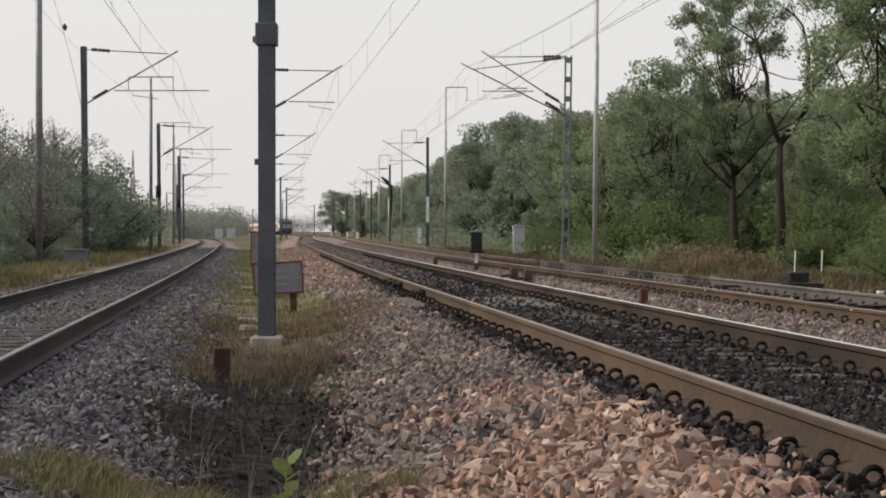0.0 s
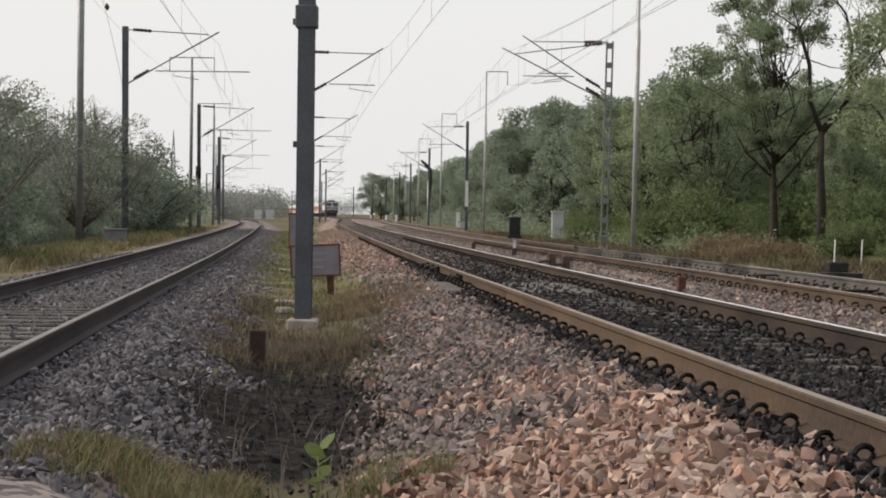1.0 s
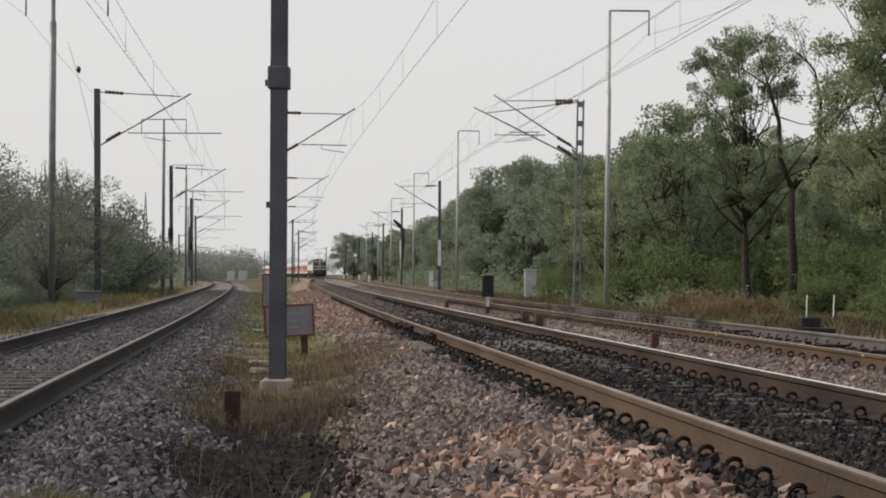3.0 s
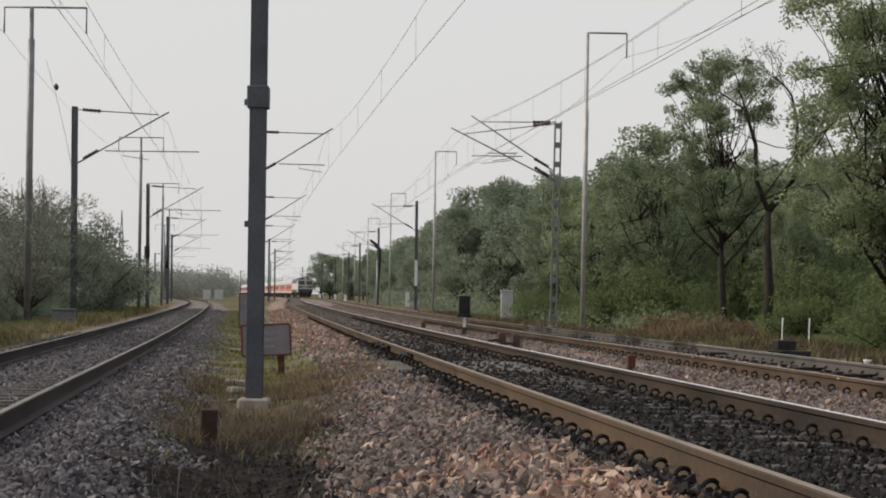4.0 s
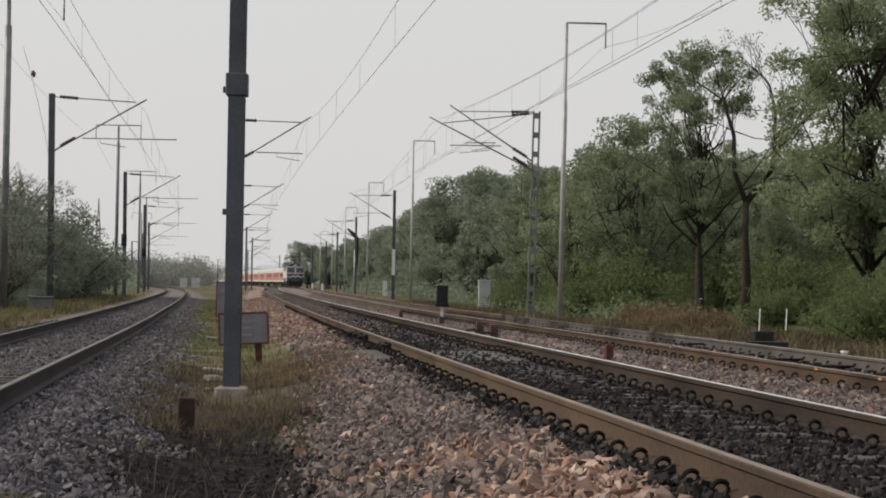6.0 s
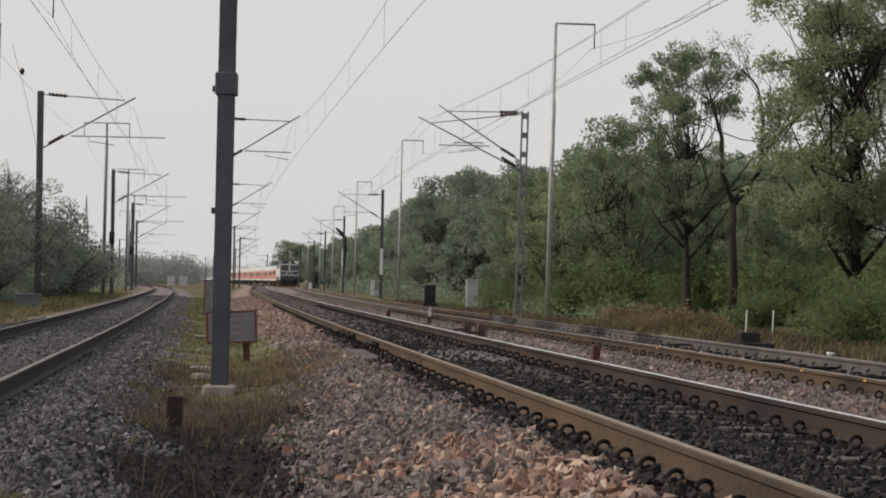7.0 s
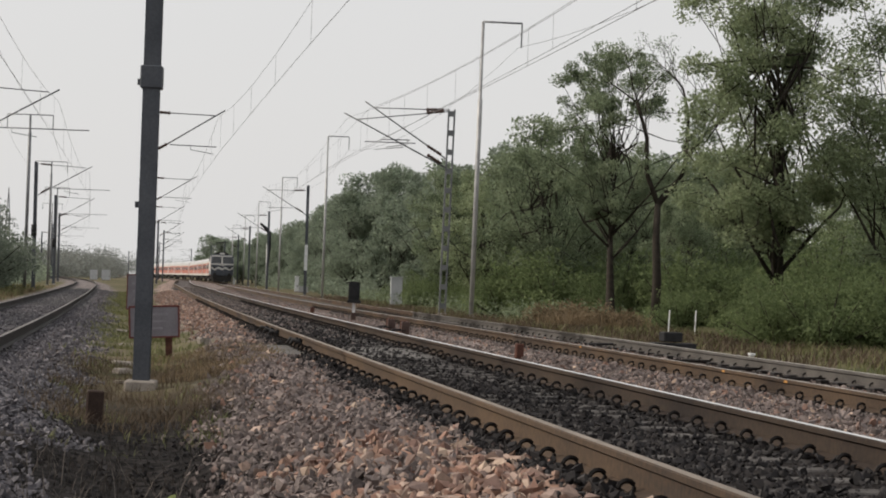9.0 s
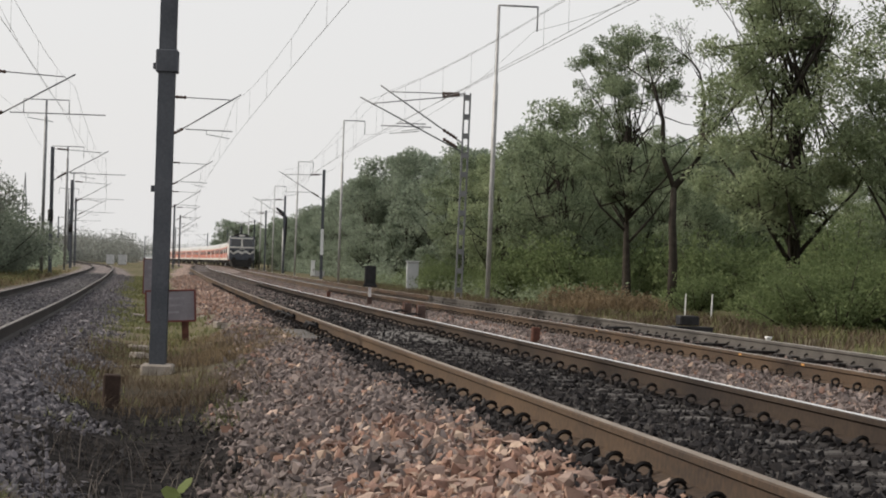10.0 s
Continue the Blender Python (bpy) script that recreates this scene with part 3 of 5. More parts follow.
# ---- overhead line ----
def i_section(h, w=0.2, d=0.2, t=0.014):
    """An I-beam of one profile: two flanges across y, a web between."""
    bm = bmesh.new()
    k, q = w / 2, t / 2
    pr = [(-k, -d / 2), (k, -d / 2), (k, -d / 2 + t), (q, -d / 2 + t), (q, d / 2 - t), (k, d / 2 - t), (k, d / 2), (-k, d / 2), (-k, d / 2 - t), (-q, d / 2 - t), (-q, -d / 2 + t), (-k, -d / 2 + t)]
    lo, hi = [bm.verts.new((x, y, 0)) for x, y in pr], [bm.verts.new((x, y, h)) for x, y in pr]
    for j in range(12):
        bm.faces.new((lo[j], lo[(j + 1) % 12], hi[(j + 1) % 12], hi[j]))
    bm.faces.new(hi)
    bmesh.ops.recalc_face_normals(bm, faces=bm.faces)
    return bm


def cantilever(th, side, reach, z, top=7.1, low=5.4, reg=(0.95, 2.75), arm=(1.75, 2.65), stay=0.0, fall=0.5, rz=5.85):
    """Stay, bracket and register tubes with insulators; side +1 reaches to +x. Heights over the base z."""
    c = empty("cantilever", pose(0, 0, z), "", "")
    c.parent = th
    s = side
    tubes("stay_tube", [([[s * 0.1, 0, top + stay], [s * reach * 0.93, 0, top - 0.06 + stay * fall]], 0.022)], M["tube"], c)
    tubes("bracket_tube", [([[s * 0.1, 0, low], [s * (reach + 0.15), 0, top + 0.16]], 0.03)], M["tube"], c)
    tubes("register_tube", [([[s * reg[0], 0, rz], [s * reg[1], 0, rz - 0.03]], 0.022)], M["tube"], c)
    tubes("steady_arm", [([[s * arm[0], 0, rz - 0.03], [s * arm[0], 0, rz - 0.17], [s * arm[1], 0, rz - 0.31]], 0.015)], M["tube"], c)
    for (xa, za), (xb, zb) in (((0.3, top + stay), (0.95, top - 0.02 + stay * 0.85)), ((0.32, low + 0.17), (0.85, low + 0.47))):
        k = 9
        pts = [[s * (xa + (xb - xa) * i / k), 0, za + (zb - za) * i / k] for i in range(k + 1)]
        tubes("insulator", [(pts, [0.035 if i % 2 else 0.075 for i in range(k + 1)])], M["insul"], c, n=8)
    return c


def ohe_mast(x, y, zr, side, kind="beam", reach=3.0, width=0.2, lean=0.0, arm=True, top=7.45, yaw=0.0, **more):
    zb = H(x, y) - 0.02
    th = empty("overhead_line_mast", pose(x, y, zb, 0, lean, yaw), "dark steel overhead line mast with a cantilever arm", "mast", "overhead line masts")
    hgt = top + zr - zb
    if kind == "beam":
        part("post", i_section(hgt, width, width), M["mast"], th)
    else:
        for sx in (-1, 1):
            part("channel", boxed(sx * 0.11 - 0.03, sx * 0.11 + 0.03, -0.09, 0.09, 0, hgt), M["tube"], th)
        zc = 0.4
        while zc < hgt:
            part("batten_plate", boxed(-0.13, 0.13, -0.094, 0.094, zc - 0.1, zc + 0.1), M["tube"], th)
            zc += 0.72
    part("foundation", boxed(-0.18, 0.18, -0.18, 0.18, -0.3, 0.14, 0.02), M["concrete"], th)
    if arm:
        cantilever(th, side, reach, zr - zb, **more)
    return th, zb


ROW_1 = [22.0, 75.0, 126.0, 180.0, 234.0, 288.0, 342.0, 396.0, 450.0, 510.0, 570.0]
for i, y in enumerate(ROW_1):
    x = float(X1(y)) - 3.15
    m0, zb = ohe_mast(x, y, Z1, 1, width=0.185 if i == 0 else 0.2, reach=2.9, top=8.0 if i == 0 else 7.4)
    if i == 0:
        m0["label"] = "dark grey steel overhead line mast on a pale concrete block"
        near_mast = m0
        part("clamp_band", boxed(-0.124, 0.124, -0.118, 0.118, 3.17 - zb - 0.26, 3.17 - zb, 0.012), M["mast"], m0, "riveted steel clamp")
        part("clamp_bolt", boxed(-0.16, -0.13, -0.02, 0.02, 2.95 - zb, 3.02 - zb), M["mast"], m0)
        part("bracket_plate", boxed(-0.14, -0.1, -0.03, 0.03, 1.55 - zb, 1.62 - zb), M["mast"], m0)
ROW_3 = [19.0, 69.3, 119.0, 170.0, 222.0, 275.0, 330.0]
for y in ROW_3:
    x = float(X3(y)) - (3.4 if y < 100 else 2.8)
    th, zb = ohe_mast(x, y, Z3 + 0.12, 1, lean=-0.5, reach=3.25, top=7.45, stay=0.24, reg=(1.1, 4.5), arm=(4.2, 3.25))
    if y in (119.0, 170.0):
        tubes("tension_weight", [([[0.0, -0.24, 2.9 - zb], [0.0, -0.24, 3.6 - zb]], 0.17)], M["black"], th, n=10)
        tubes("weight_rope", [([[0.0, -0.24, 3.6 - zb], [0.0, -0.24, 6.9 - zb]], 0.015)], M["black"], th, n=4)
ROW_2 = [10.0, 71.6, 134.0, 190.0, 245.0, 300.0, 356.0, 412.0, 470.0]
for i, y in enumerate(ROW_2):
    x = float(X2(y)) + (3.55 if i == 1 else 2.9)
    th, zb = ohe_mast(x, y, Z2, -1, "lattice" if i == 1 else "beam", reach=3.75 if i == 1 else 3.0, lean=0.9 if i < 2 else 0.0, arm=i != 1)
    if i == 2:
        part("painted_band", boxed(-0.108, 0.108, -0.108, 0.108, 1.4 - zb, 3.2 - zb), M["white"], th, "white painted band")
    if i == 1:
        th["label"] = "tall battened steel mast with two cantilever arms"
        for dy, dz, rc in ((-0.14, -0.12, 3.85), (0.14, 0.38, 3.1)):
            c = cantilever(th, -1, rc, Z2 - zb + dz, 7.05, 5.35, (1.3, 3.2), (1.75, 2.85), 0.42, 0.0, 6.22) if dz < 0 else cantilever(th, -1, rc, Z2 - zb + dz, 7.05, 5.2, (1.5, 2.6), (1.6, 2.4))
            c.matrix_basis = pose(0, dy, Z2 - zb + dz)


def wire_run(name, X, offs, zr, ys, y_from, y_to, label, zoff=0.0, drop=True):
    """Messenger sagging from mast to mast over a level contact wire, tied by droppers."""
    th = empty(name, Matrix.Identity(4), label, "overhead wire")
    yy = np.concatenate([np.arange(y_from, 140, 2.0), np.arange(140, y_to, 6.0)])
    ysn = np.array(ys)

    def mess(y):
        i = np.clip(np.searchsorted(ysn, y) - 1, 0, len(ysn) - 2)
        u = np.clip((y - ysn[i]) / (ysn[i + 1] - ysn[i]), 0, 1)
        return zr + zoff + 7.0 - 4 * u * (1 - u) * 0.72

    def xo(y):
        return X(y) + np.interp(y, ysn, [offs[min(k, len(offs) - 1)] for k in range(len(ysn))])

    tubes("contact_wire", [([[float(xo(y)), y, zr + zoff + 5.52] for y in yy], 0.0065)], M["wire"], th, n=4)
    tubes("messenger_wire", [([[float(xo(y)), y, float(mess(y))] for y in yy], 0.0055)], M["wire"], th, n=4)
    if drop:
        y = y_from + 4.0
        while y < 160:
            tubes("dropper", [([[float(xo(y)), y, zr + zoff + 5.52], [float(xo(y)), y, float(mess(y))]], 0.0032)], M["wire"], th, n=4)
            y += 8.6
    return th


wire_run("overhead_wire", X1, (0.3, -0.35, -0.8, -0.6), Z1, ROW_1, 0.0, 560.0, "contact and messenger wires over the main line")
wire_run("overhead_wire", X2, (0.1, -0.2, 0.1), Z2, ROW_2, 10.0, 460.0, "contact and messenger wires over the second line")
wire_run("overhead_wire", X2, (0.35, 0.6, 0.2), Z2, ROW_2, 10.0, 134.0, "second wire pair where the turnout runs alongside", 0.38)
wire_run("overhead_wire", X3, (-0.6, -0.08, 0.4, 0.1), Z3, ROW_3, 19.0, 320.0, "contact and messenger wires over the loop line")


def tall_pole(x, y, hgt, arm, side, label, thick=0.075, lean=0.0, shift=0.0):
    """Stepped tubular feeder pole with an inverted-L or T top and hanging ends."""
    zb = H(x, y) - 0.03
    th = empty("feeder_pole", pose(x, y, zb, 0, lean, 0), label, "pole", "feeder poles")
    h = hgt - zb
    stepped = 0.74 if arm == "L" else 0.9
    tubes("post", [([[0, 0, 0], [0, 0, h * stepped], [0, 0, h * stepped + 0.02], [0, 0, h]], [thick, thick, thick * 0.68, thick * 0.62])], M["pole"] if side > 0 else M["tube"], th, n=10)
    part("base_block", boxed(-0.2, 0.2, -0.2, 0.2, -0.3, 0.06, 0.02), M["concrete"], th)
    xs = (side,) if arm == "L" else (-1, 1)
    w = 1.35
    tubes("cross_arm", [([[0 if arm == "L" else shift - w, 0, h], [side * w if arm == "L" else shift + w, 0, h]], 0.035)], M["tube"], th)
    for s in xs:
        tubes("hanger", [([[shift + s * w, 0, h], [shift + s * w, 0, h - 0.85]], 0.028)], M["tube"], th)
    return x, y, hgt, [(x + shift + s * w, y, hgt - 0.85) for s in xs]


ends_r, ends_l = [], []
for y, hgt in ((66, 9.9), (123, 10.0), (175, 10.0), (228, 9.8), (282, 9.8), (336, 9.8)):
    ends_r.append(tall_pole(float(X2(y)) + (3.67 if y < 70 else 3.25), y, hgt, "L", 1, "tall silver pole with an inverted-L arm", 0.085, 0.55 if y < 70 else 0.3)[3])
for y in (63, 116, 165, 216, 268):
    ends_l.append(tall_pole(float(X3(y)) - (4.4 if y < 70 else 3.2), y, 10.1, "T", -1, "tall grey pole with a T-shaped cross arm", 0.11 if y < 70 else 0.1, shift=0.45 if y < 70 else 0.0)[3])


def hang(a, b, sag, n=14):
    a, b = np.array(a), np.array(b)
    u = np.linspace(0, 1, n)[:, None]
    p = a + (b - a) * u
    p[:, 2] -= 4 * sag * (u * (1 - u))[:, 0]
    return p.tolist()


for ends, nm in ((ends_r, "feeder wire slung between tall silver poles"), (ends_l, "feeder wires slung between tall grey poles")):
    for k in range(len(ends[0])):
        th = empty("feeder_wire", Matrix.Identity(4), nm, "overhead wire")
        first = np.array(ends[0][k]) + (np.array(ends[0][k]) - np.array(ends[1][k])) * 0.9
        chain = [first.tolist()] + [e[k] for e in ends]
        for p, q in zip(chain, chain[1:]):
            tubes("span", [(hang(p, q, 1.0 if ends is ends_r else 0.4), 0.007)], M["wire"], th, n=4)


# a drop wire from the feeder, with its round strain insulator
drop_wire = empty("drop_wire", Matrix.Identity(4), "thin drop wire with a dark strain insulator near the masts", "overhead wire")
drop_pts = [[-17.0 + 1.9 * u + 1.7 * u * (1 - u), 84.0, 10.9 - 11.35 * u] for u in np.linspace(0, 1, 16)]
tubes("wire", [(drop_pts, 0.009)], M["wire"], drop_wire, n=4)
tubes("insulator", [([[-16.55, 84.0, 9.86], [-16.53, 84.0, 9.72], [-16.5, 84.0, 9.56]], [0.04, 0.12, 0.04])], M["insul"], drop_wire, n=8)


# ---- trees ----
def leaves(centres, radii, n, size, seed, flat=1.0):
    """Small pointed leaf quads in clumps."""
    rng = np.random.RandomState(seed)
    c = np.asarray(centres, float)
    i = rng.randint(0, len(c), n)
    d = rng.normal(size=(n, 3))
    d /= np.linalg.norm(d, axis=1)[:, None]
    p = c[i] + d * (np.asarray(radii)[i] * rng.uniform(0.25, 1.0, n) ** 0.6)[:, None] * [1, 1, flat]
    a = rng.normal(size=(n, 3))
    a /= np.linalg.norm(a, axis=1)[:, None]
    b = np.cross(a, rng.normal(size=(n, 3)))
    b /= np.linalg.norm(b, axis=1)[:, None] + 1e-9
    s = size * rng.uniform(0.6, 1.4, n)[:, None]
    v = np.stack([p - a * s, p + b * s * 0.42, p + a * s, p - b * s * 0.42], 1).reshape(-1, 3)
    f = np.arange(4 * n).reshape(n, 4)
    return v, f


def crown_tree(seed, h, w, zlow, r0, nclump, cr, nleaf, size, leafm, label, trunks=1, barkm=None):
    """A tree with a short bole; limbs curve out to leaf clumps that fill an uneven envelope."""
    rng = random.Random(seed)
    th = empty("tree", Matrix.Identity(4), label, "tree", "trackside trees")
    specs, cen, rad = [], [], []
    boles = []
    for k in range(trunks):
        lx, ly = rng.uniform(-0.12, 0.12) * h, rng.uniform(-0.08, 0.08) * h
        pts = [[lx * u * u + 0.08 * math.sin(5 * u + seed), ly * u * u + 0.08 * math.cos(4 * u), u * h * 0.6] for u in np.linspace(0, 1, 8)]
        specs.append((pts, [r0 * (1.1 - u) ** 1.2 for u in np.linspace(0, 1, 8)]))
        boles.append(pts)
    for k in range(nclump):
        a, q = rng.uniform(0, 6.283), rng.uniform(0, 1) ** 0.52
        el = rng.uniform(-1, 1)
        z = (zlow + h) / 2 + el * (h - zlow) / 2 * 0.92
        ww = w * math.sqrt(max(0.08, 1 - el * el * 0.85)) * (0.8 + 0.35 * math.sin(a * 2 + seed) * math.cos(a * 3 + seed * 1.7))
        c = [math.cos(a) * ww * q, math.sin(a) * ww * q, z]
        bole = rng.choice(boles)
        zs = max(zlow * 0.55, min(z - 0.5 - 0.95 * ww * q, h * 0.56))
        u = max(0.05, min(0.98, zs / (h * 0.6)))
        s = [float(np.interp(u, np.linspace(0, 1, 8), [p[i] for p in bole])) for i in range(3)]
        m = [s[0] + (c[0] - s[0]) * 0.5 + rng.uniform(-0.2, 0.2), s[1] + (c[1] - s[1]) * 0.5 + rng.uniform(-0.2, 0.2), s[2] + (c[2] - s[2]) * 0.42]
        rr = r0 * 0.3 * (1.15 - u) + 0.012
        if k % 3 == 0 or k < 6:
            e = [(m[i] + c[i]) / 2 + rng.uniform(-0.22, 0.22) for i in range(3)]
            specs.append(([s, m, e, c], [rr, rr * 0.7, rr * 0.42, 0.012]))
            last = m
        else:
            j = [(last[i] + c[i]) / 2 + rng.uniform(-0.25, 0.25) for i in range(3)]
            specs.append(([last, j, c], [rr * 0.6, rr * 0.4, 0.01]))
        for _ in range(3):
            o = [rng.uniform(-1, 1) * cr * 0.7 for _ in range(3)]
            cen.append([c[0] + o[0], c[1] + o[1], c[2] + o[2] * 0.6])
            rad.append(cr * rng.uniform(0.45, 0.85))
            specs.append(([c, cen[-1]], [0.014, 0.006]))
    tubes("trunk", specs, barkm or M["bark"], th, n=5)
    v, f = leaves(cen, rad, nleaf, size, seed, 0.75)
    mesh_ob("crown", v, f, leafm, th)
    return th


def shrub(seed, h, w, nleaf, size, leafm, label):
    th = empty("shrub", Matrix.Identity(4), label, "shrub", "trackside shrubs")
    rng = random.Random(seed)
    specs, tips, rad = [], [], []
    for _ in range(16):
        a, q = rng.uniform(0, 6.283), rng.uniform(0.1, 1) ** 0.6
        e = Vector((math.cos(a) * w * q, math.sin(a) * w * q, h * (1 - 0.55 * q * q) * rng.uniform(0.6, 1.05)))
        specs.append(([[e.x * 0.1, e.y * 0.1, 0], [e.x * 0.6, e.y * 0.6, e.z * 0.55], list(e)], [0.03, 0.02, 0.008]))
        for u in (0.35, 0.65, 0.95):
            tips.append((e.x * u, e.y * u, e.z * u))
            rad.append(0.28 * w + 0.1)
    tubes("trunk", specs, M["bark"], th, n=4)
    v, f = leaves(tips, rad, nleaf, size, seed, 0.85)
    mesh_ob("crown", v, f, leafm, th)
    return th


def at_ground(ob, x, y, rz=0.0, s=1.0):
    ob.matrix_basis = pose(x, y, H(x, y) - 0.05, 0, 0, rz) @ Matrix.Diagonal((s, s, s, 1))
    return ob


def plant(proto, x, y, rz, s):
    c = copy_thing(proto, pose(x, y, H(x, y) - 0.05, 0, 0, rz))
    c.scale = (s, s, s)
    return c




def bare_tree():
    """A forked trunk whose one long limb kinks outward and up, with few leaves left on its twigs."""
    th = empty("tree", Matrix.Identity(4), "thin half-bare tree with a kinked grey limb", "tree", "trackside trees")
    rng = random.Random(5)
    specs, tips = [], []

    def twig(p, d, ln, r, lev):
        pts, rad, q = [list(p)], [r], Vector(p)
        for i in range(4):
            d = (d + Vector((rng.uniform(-1, 1), rng.uniform(-1, 1), rng.uniform(-0.4, 0.8))) * 0.28).normalized()
            q = q + d * ln / 4
            pts.append(list(q))
            rad.append(max(0.007, r * (1 - 0.18 * (i + 1))))
        specs.append((pts, rad))
        if lev:
            for k in (2, 3, 4):
                twig(pts[k], (d + Vector((rng.uniform(-1, 1), rng.uniform(-0.7, 0.7), rng.uniform(-0.2, 0.9)))).normalized(), ln * 0.6, rad[k] * 0.7, lev - 1)
        else:
            tips.append(list(q))

    stem = [(0, 0, 0), (0.04, 0, 1.6), (-0.02, 0.1, 3.0), (0.0, 0.1, 4.2)]
    limb = [(0.0, 0.1, 4.2), (0.45, 0.1, 4.75), (0.85, 0.0, 5.3), (0.92, 0.0, 6.3), (0.96, 0.1, 7.2), (0.75, 0.1, 8.1)]
    fork = [(0.92, 0.0, 5.8), (1.4, 0.0, 6.5), (1.95, 0.1, 7.0), (2.5, 0.1, 7.8)]
    left = [(0.0, 0.1, 4.2), (-0.4, 0.1, 5.2), (-0.45, 0.0, 6.4), (-0.8, 0.1, 7.6)]
    for pts, r in ((stem, 0.19), (limb, 0.13), (fork, 0.085), (left, 0.1)):
        specs.append(([list(p) for p in pts], [r * (1 - 0.14 * i) for i in range(len(pts))]))
    for p, dx, n in ((limb[3], 0.6, 2), (limb[4], 0.5, 2), (limb[5], 0.0, 2), (fork[1], 0.5, 1), (fork[2], 0.4, 2), (fork[3], 0.4, 2), (left[2], -0.5, 2), (left[3], -0.3, 3)):
        for _ in range(n):
            twig(p, Vector((dx + rng.uniform(-0.6, 0.6), rng.uniform(-0.5, 0.5), 0.7)).normalized(), 1.25, 0.035, 2)
    tubes("trunk", specs, M["bark"], th, n=5)
    v, f = leaves(tips, [0.24] * len(tips), 1300, 0.045, 5)
    mesh_ob("crown", v, f, M["leaf_b"], th)
    return th


rt = random.Random(21)
# the two trees that stand out: a dark dense one with a bare fork beside it, and a broad one in front
t_dark = at_ground(crown_tree(11, 9.7, 3.4, 3.5, 0.18, 88, 0.52, 46000, 0.046, M["leaf_b"], "tall dark-leaved tree with a straight trunk"), 10.0, 66.0, 150)
t_bare = at_ground(bare_tree(), 11.25, 64.0)
t_broad = at_ground(crown_tree(19, 10.9, 2.9, 2.4, 0.22, 100, 0.74, 60000, 0.054, M["leaf_a"], "broad bright green tree with a spreading crown", 2), 11.7, 49.0, 10)
t_broad2 = at_ground(crown_tree(29, 10.2, 3.3, 1.6, 0.18, 84, 0.8, 44000, 0.052, M["leaf_a"], "leafy green tree at the edge of the thicket", 2), 15.3, 48.5, 80)
protos = [crown_tree(31, 6.8, 2.6, 1.4, 0.15, 62, 0.7, 21000, 0.062, M["leaf_b"], "dense dusty green trackside tree"),
          crown_tree(37, 6.2, 2.8, 1.2, 0.14, 62, 0.7, 21000, 0.062, M["leaf_a"], "rounded green trackside tree", 2),
          crown_tree(43, 7.2, 2.4, 1.8, 0.16, 62, 0.7, 21000, 0.062, M["leaf_b"], "tall dusty trackside tree with a loose crown", 2)]
# far belt trees: their haze is carried by the paler leaf colour
farp = [crown_tree(47, 7.6, 3.0, 1.2, 0.16, 36, 0.95, 14000, 0.09, M["leaf_far"], "tree in the trackside belt, coloured pale for haze", 2),
        crown_tree(53, 7.1, 3.1, 1.0, 0.15, 36, 0.95, 14000, 0.09, M["leaf_far"], "pale tree in the trackside belt, haze in its colour")]
at_ground(protos[0], 8.7, 73, 0, 1.12)
at_ground(protos[1], 7.2, 86, 50)
at_ground(protos[2], 15, 80, 20, 0.75)
at_ground(farp[0], 2.4, 138, 20)
at_ground(farp[1], 4.5, 122, 70)
y = 54.0
while y < 420:
    for lane, (d, js) in enumerate(((9.0, 1.0), (13.0, 1.04), (18.5, 1.1), (25, 1.15))):
        if (lane == 0 and y < 78) or (lane == 1 and y < 70):
            continue
        yy = y + rt.uniform(-2.5, 2.5)
        xx = float(X2(yy)) + d + rt.uniform(-1.2, 1.2)
        big = 0.72 if yy < 78 else 0.9 if yy < 98 else 1.1
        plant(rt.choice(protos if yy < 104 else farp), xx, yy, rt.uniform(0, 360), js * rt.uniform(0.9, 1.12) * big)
    y += 5.5 + y * 0.03
sh = [shrub(3, 1.9, 1.5, 6500, 0.048, M["leaf_c"], "bright green leafy shrub by the track"), shrub(8, 1.5, 1.3, 5600, 0.048, M["leaf_c"], "dusty green low shrub"),
      shrub(14, 2.4, 1.7, 8000, 0.05, M["leaf_c"], "tall green shrub below the trees")]
at_ground(sh[0], 12.0, 44.0, 10)
at_ground(sh[1], 11.0, 58.0, 70)
at_ground(sh[2], 14.0, 47.0, 33)
y = 36.0
while y < 112:
    for d in (4.9, 6.6, 9.0, 11.5, 14.5, 18.0, 22.0):
        if (d > 16 and y > 95) or (d < 6 and (y < 50 or rt.random() < 0.5)) or (d < 8 and rt.random() < 0.3):
            continue
        yy = y + rt.uniform(-1.3, 1.3)
        xx = float(X2(yy)) + d + rt.uniform(-0.7, 0.7) + (2.5 if y < 44 else 0)
        if 47 < yy < 67.5 and xx < 13.5:
            continue
        plant(rt.choice(sh), xx, yy, rt.uniform(0, 360), rt.uniform(0.4, 0.7) if d < 6 else rt.uniform(0.4, 0.75) * (1.0 if yy < 76 else 1.4) if d < 12 else rt.uniform(1.2, 1.7))
    y += 2.4 + y * 0.022


def undergrowth(name, X, d0, d1, y0, y1, hgt, n, size, leafm, seed, label):
    """Low thicket too far off to tell bush from bush."""
    rng = np.random.RandomState(seed)
    ys = rng.uniform(y0, y1, 500)
    xs = X(ys) + rng.uniform(d0, d1, 500)
    hs = hgt * rng.uniform(0.35, 1.0, 500)
    v, f = leaves(np.stack([xs, ys, -0.4 + hs * 0.45], 1), hs * 0.55 + 0.3, n, size, seed, 0.8)
    v[:, 2] = np.maximum(v[:, 2], height(v[:, 0], v[:, 1]) + 0.01)
    tagged(mesh_ob(name, v, f, leafm), label, "thicket", kind="stuff")


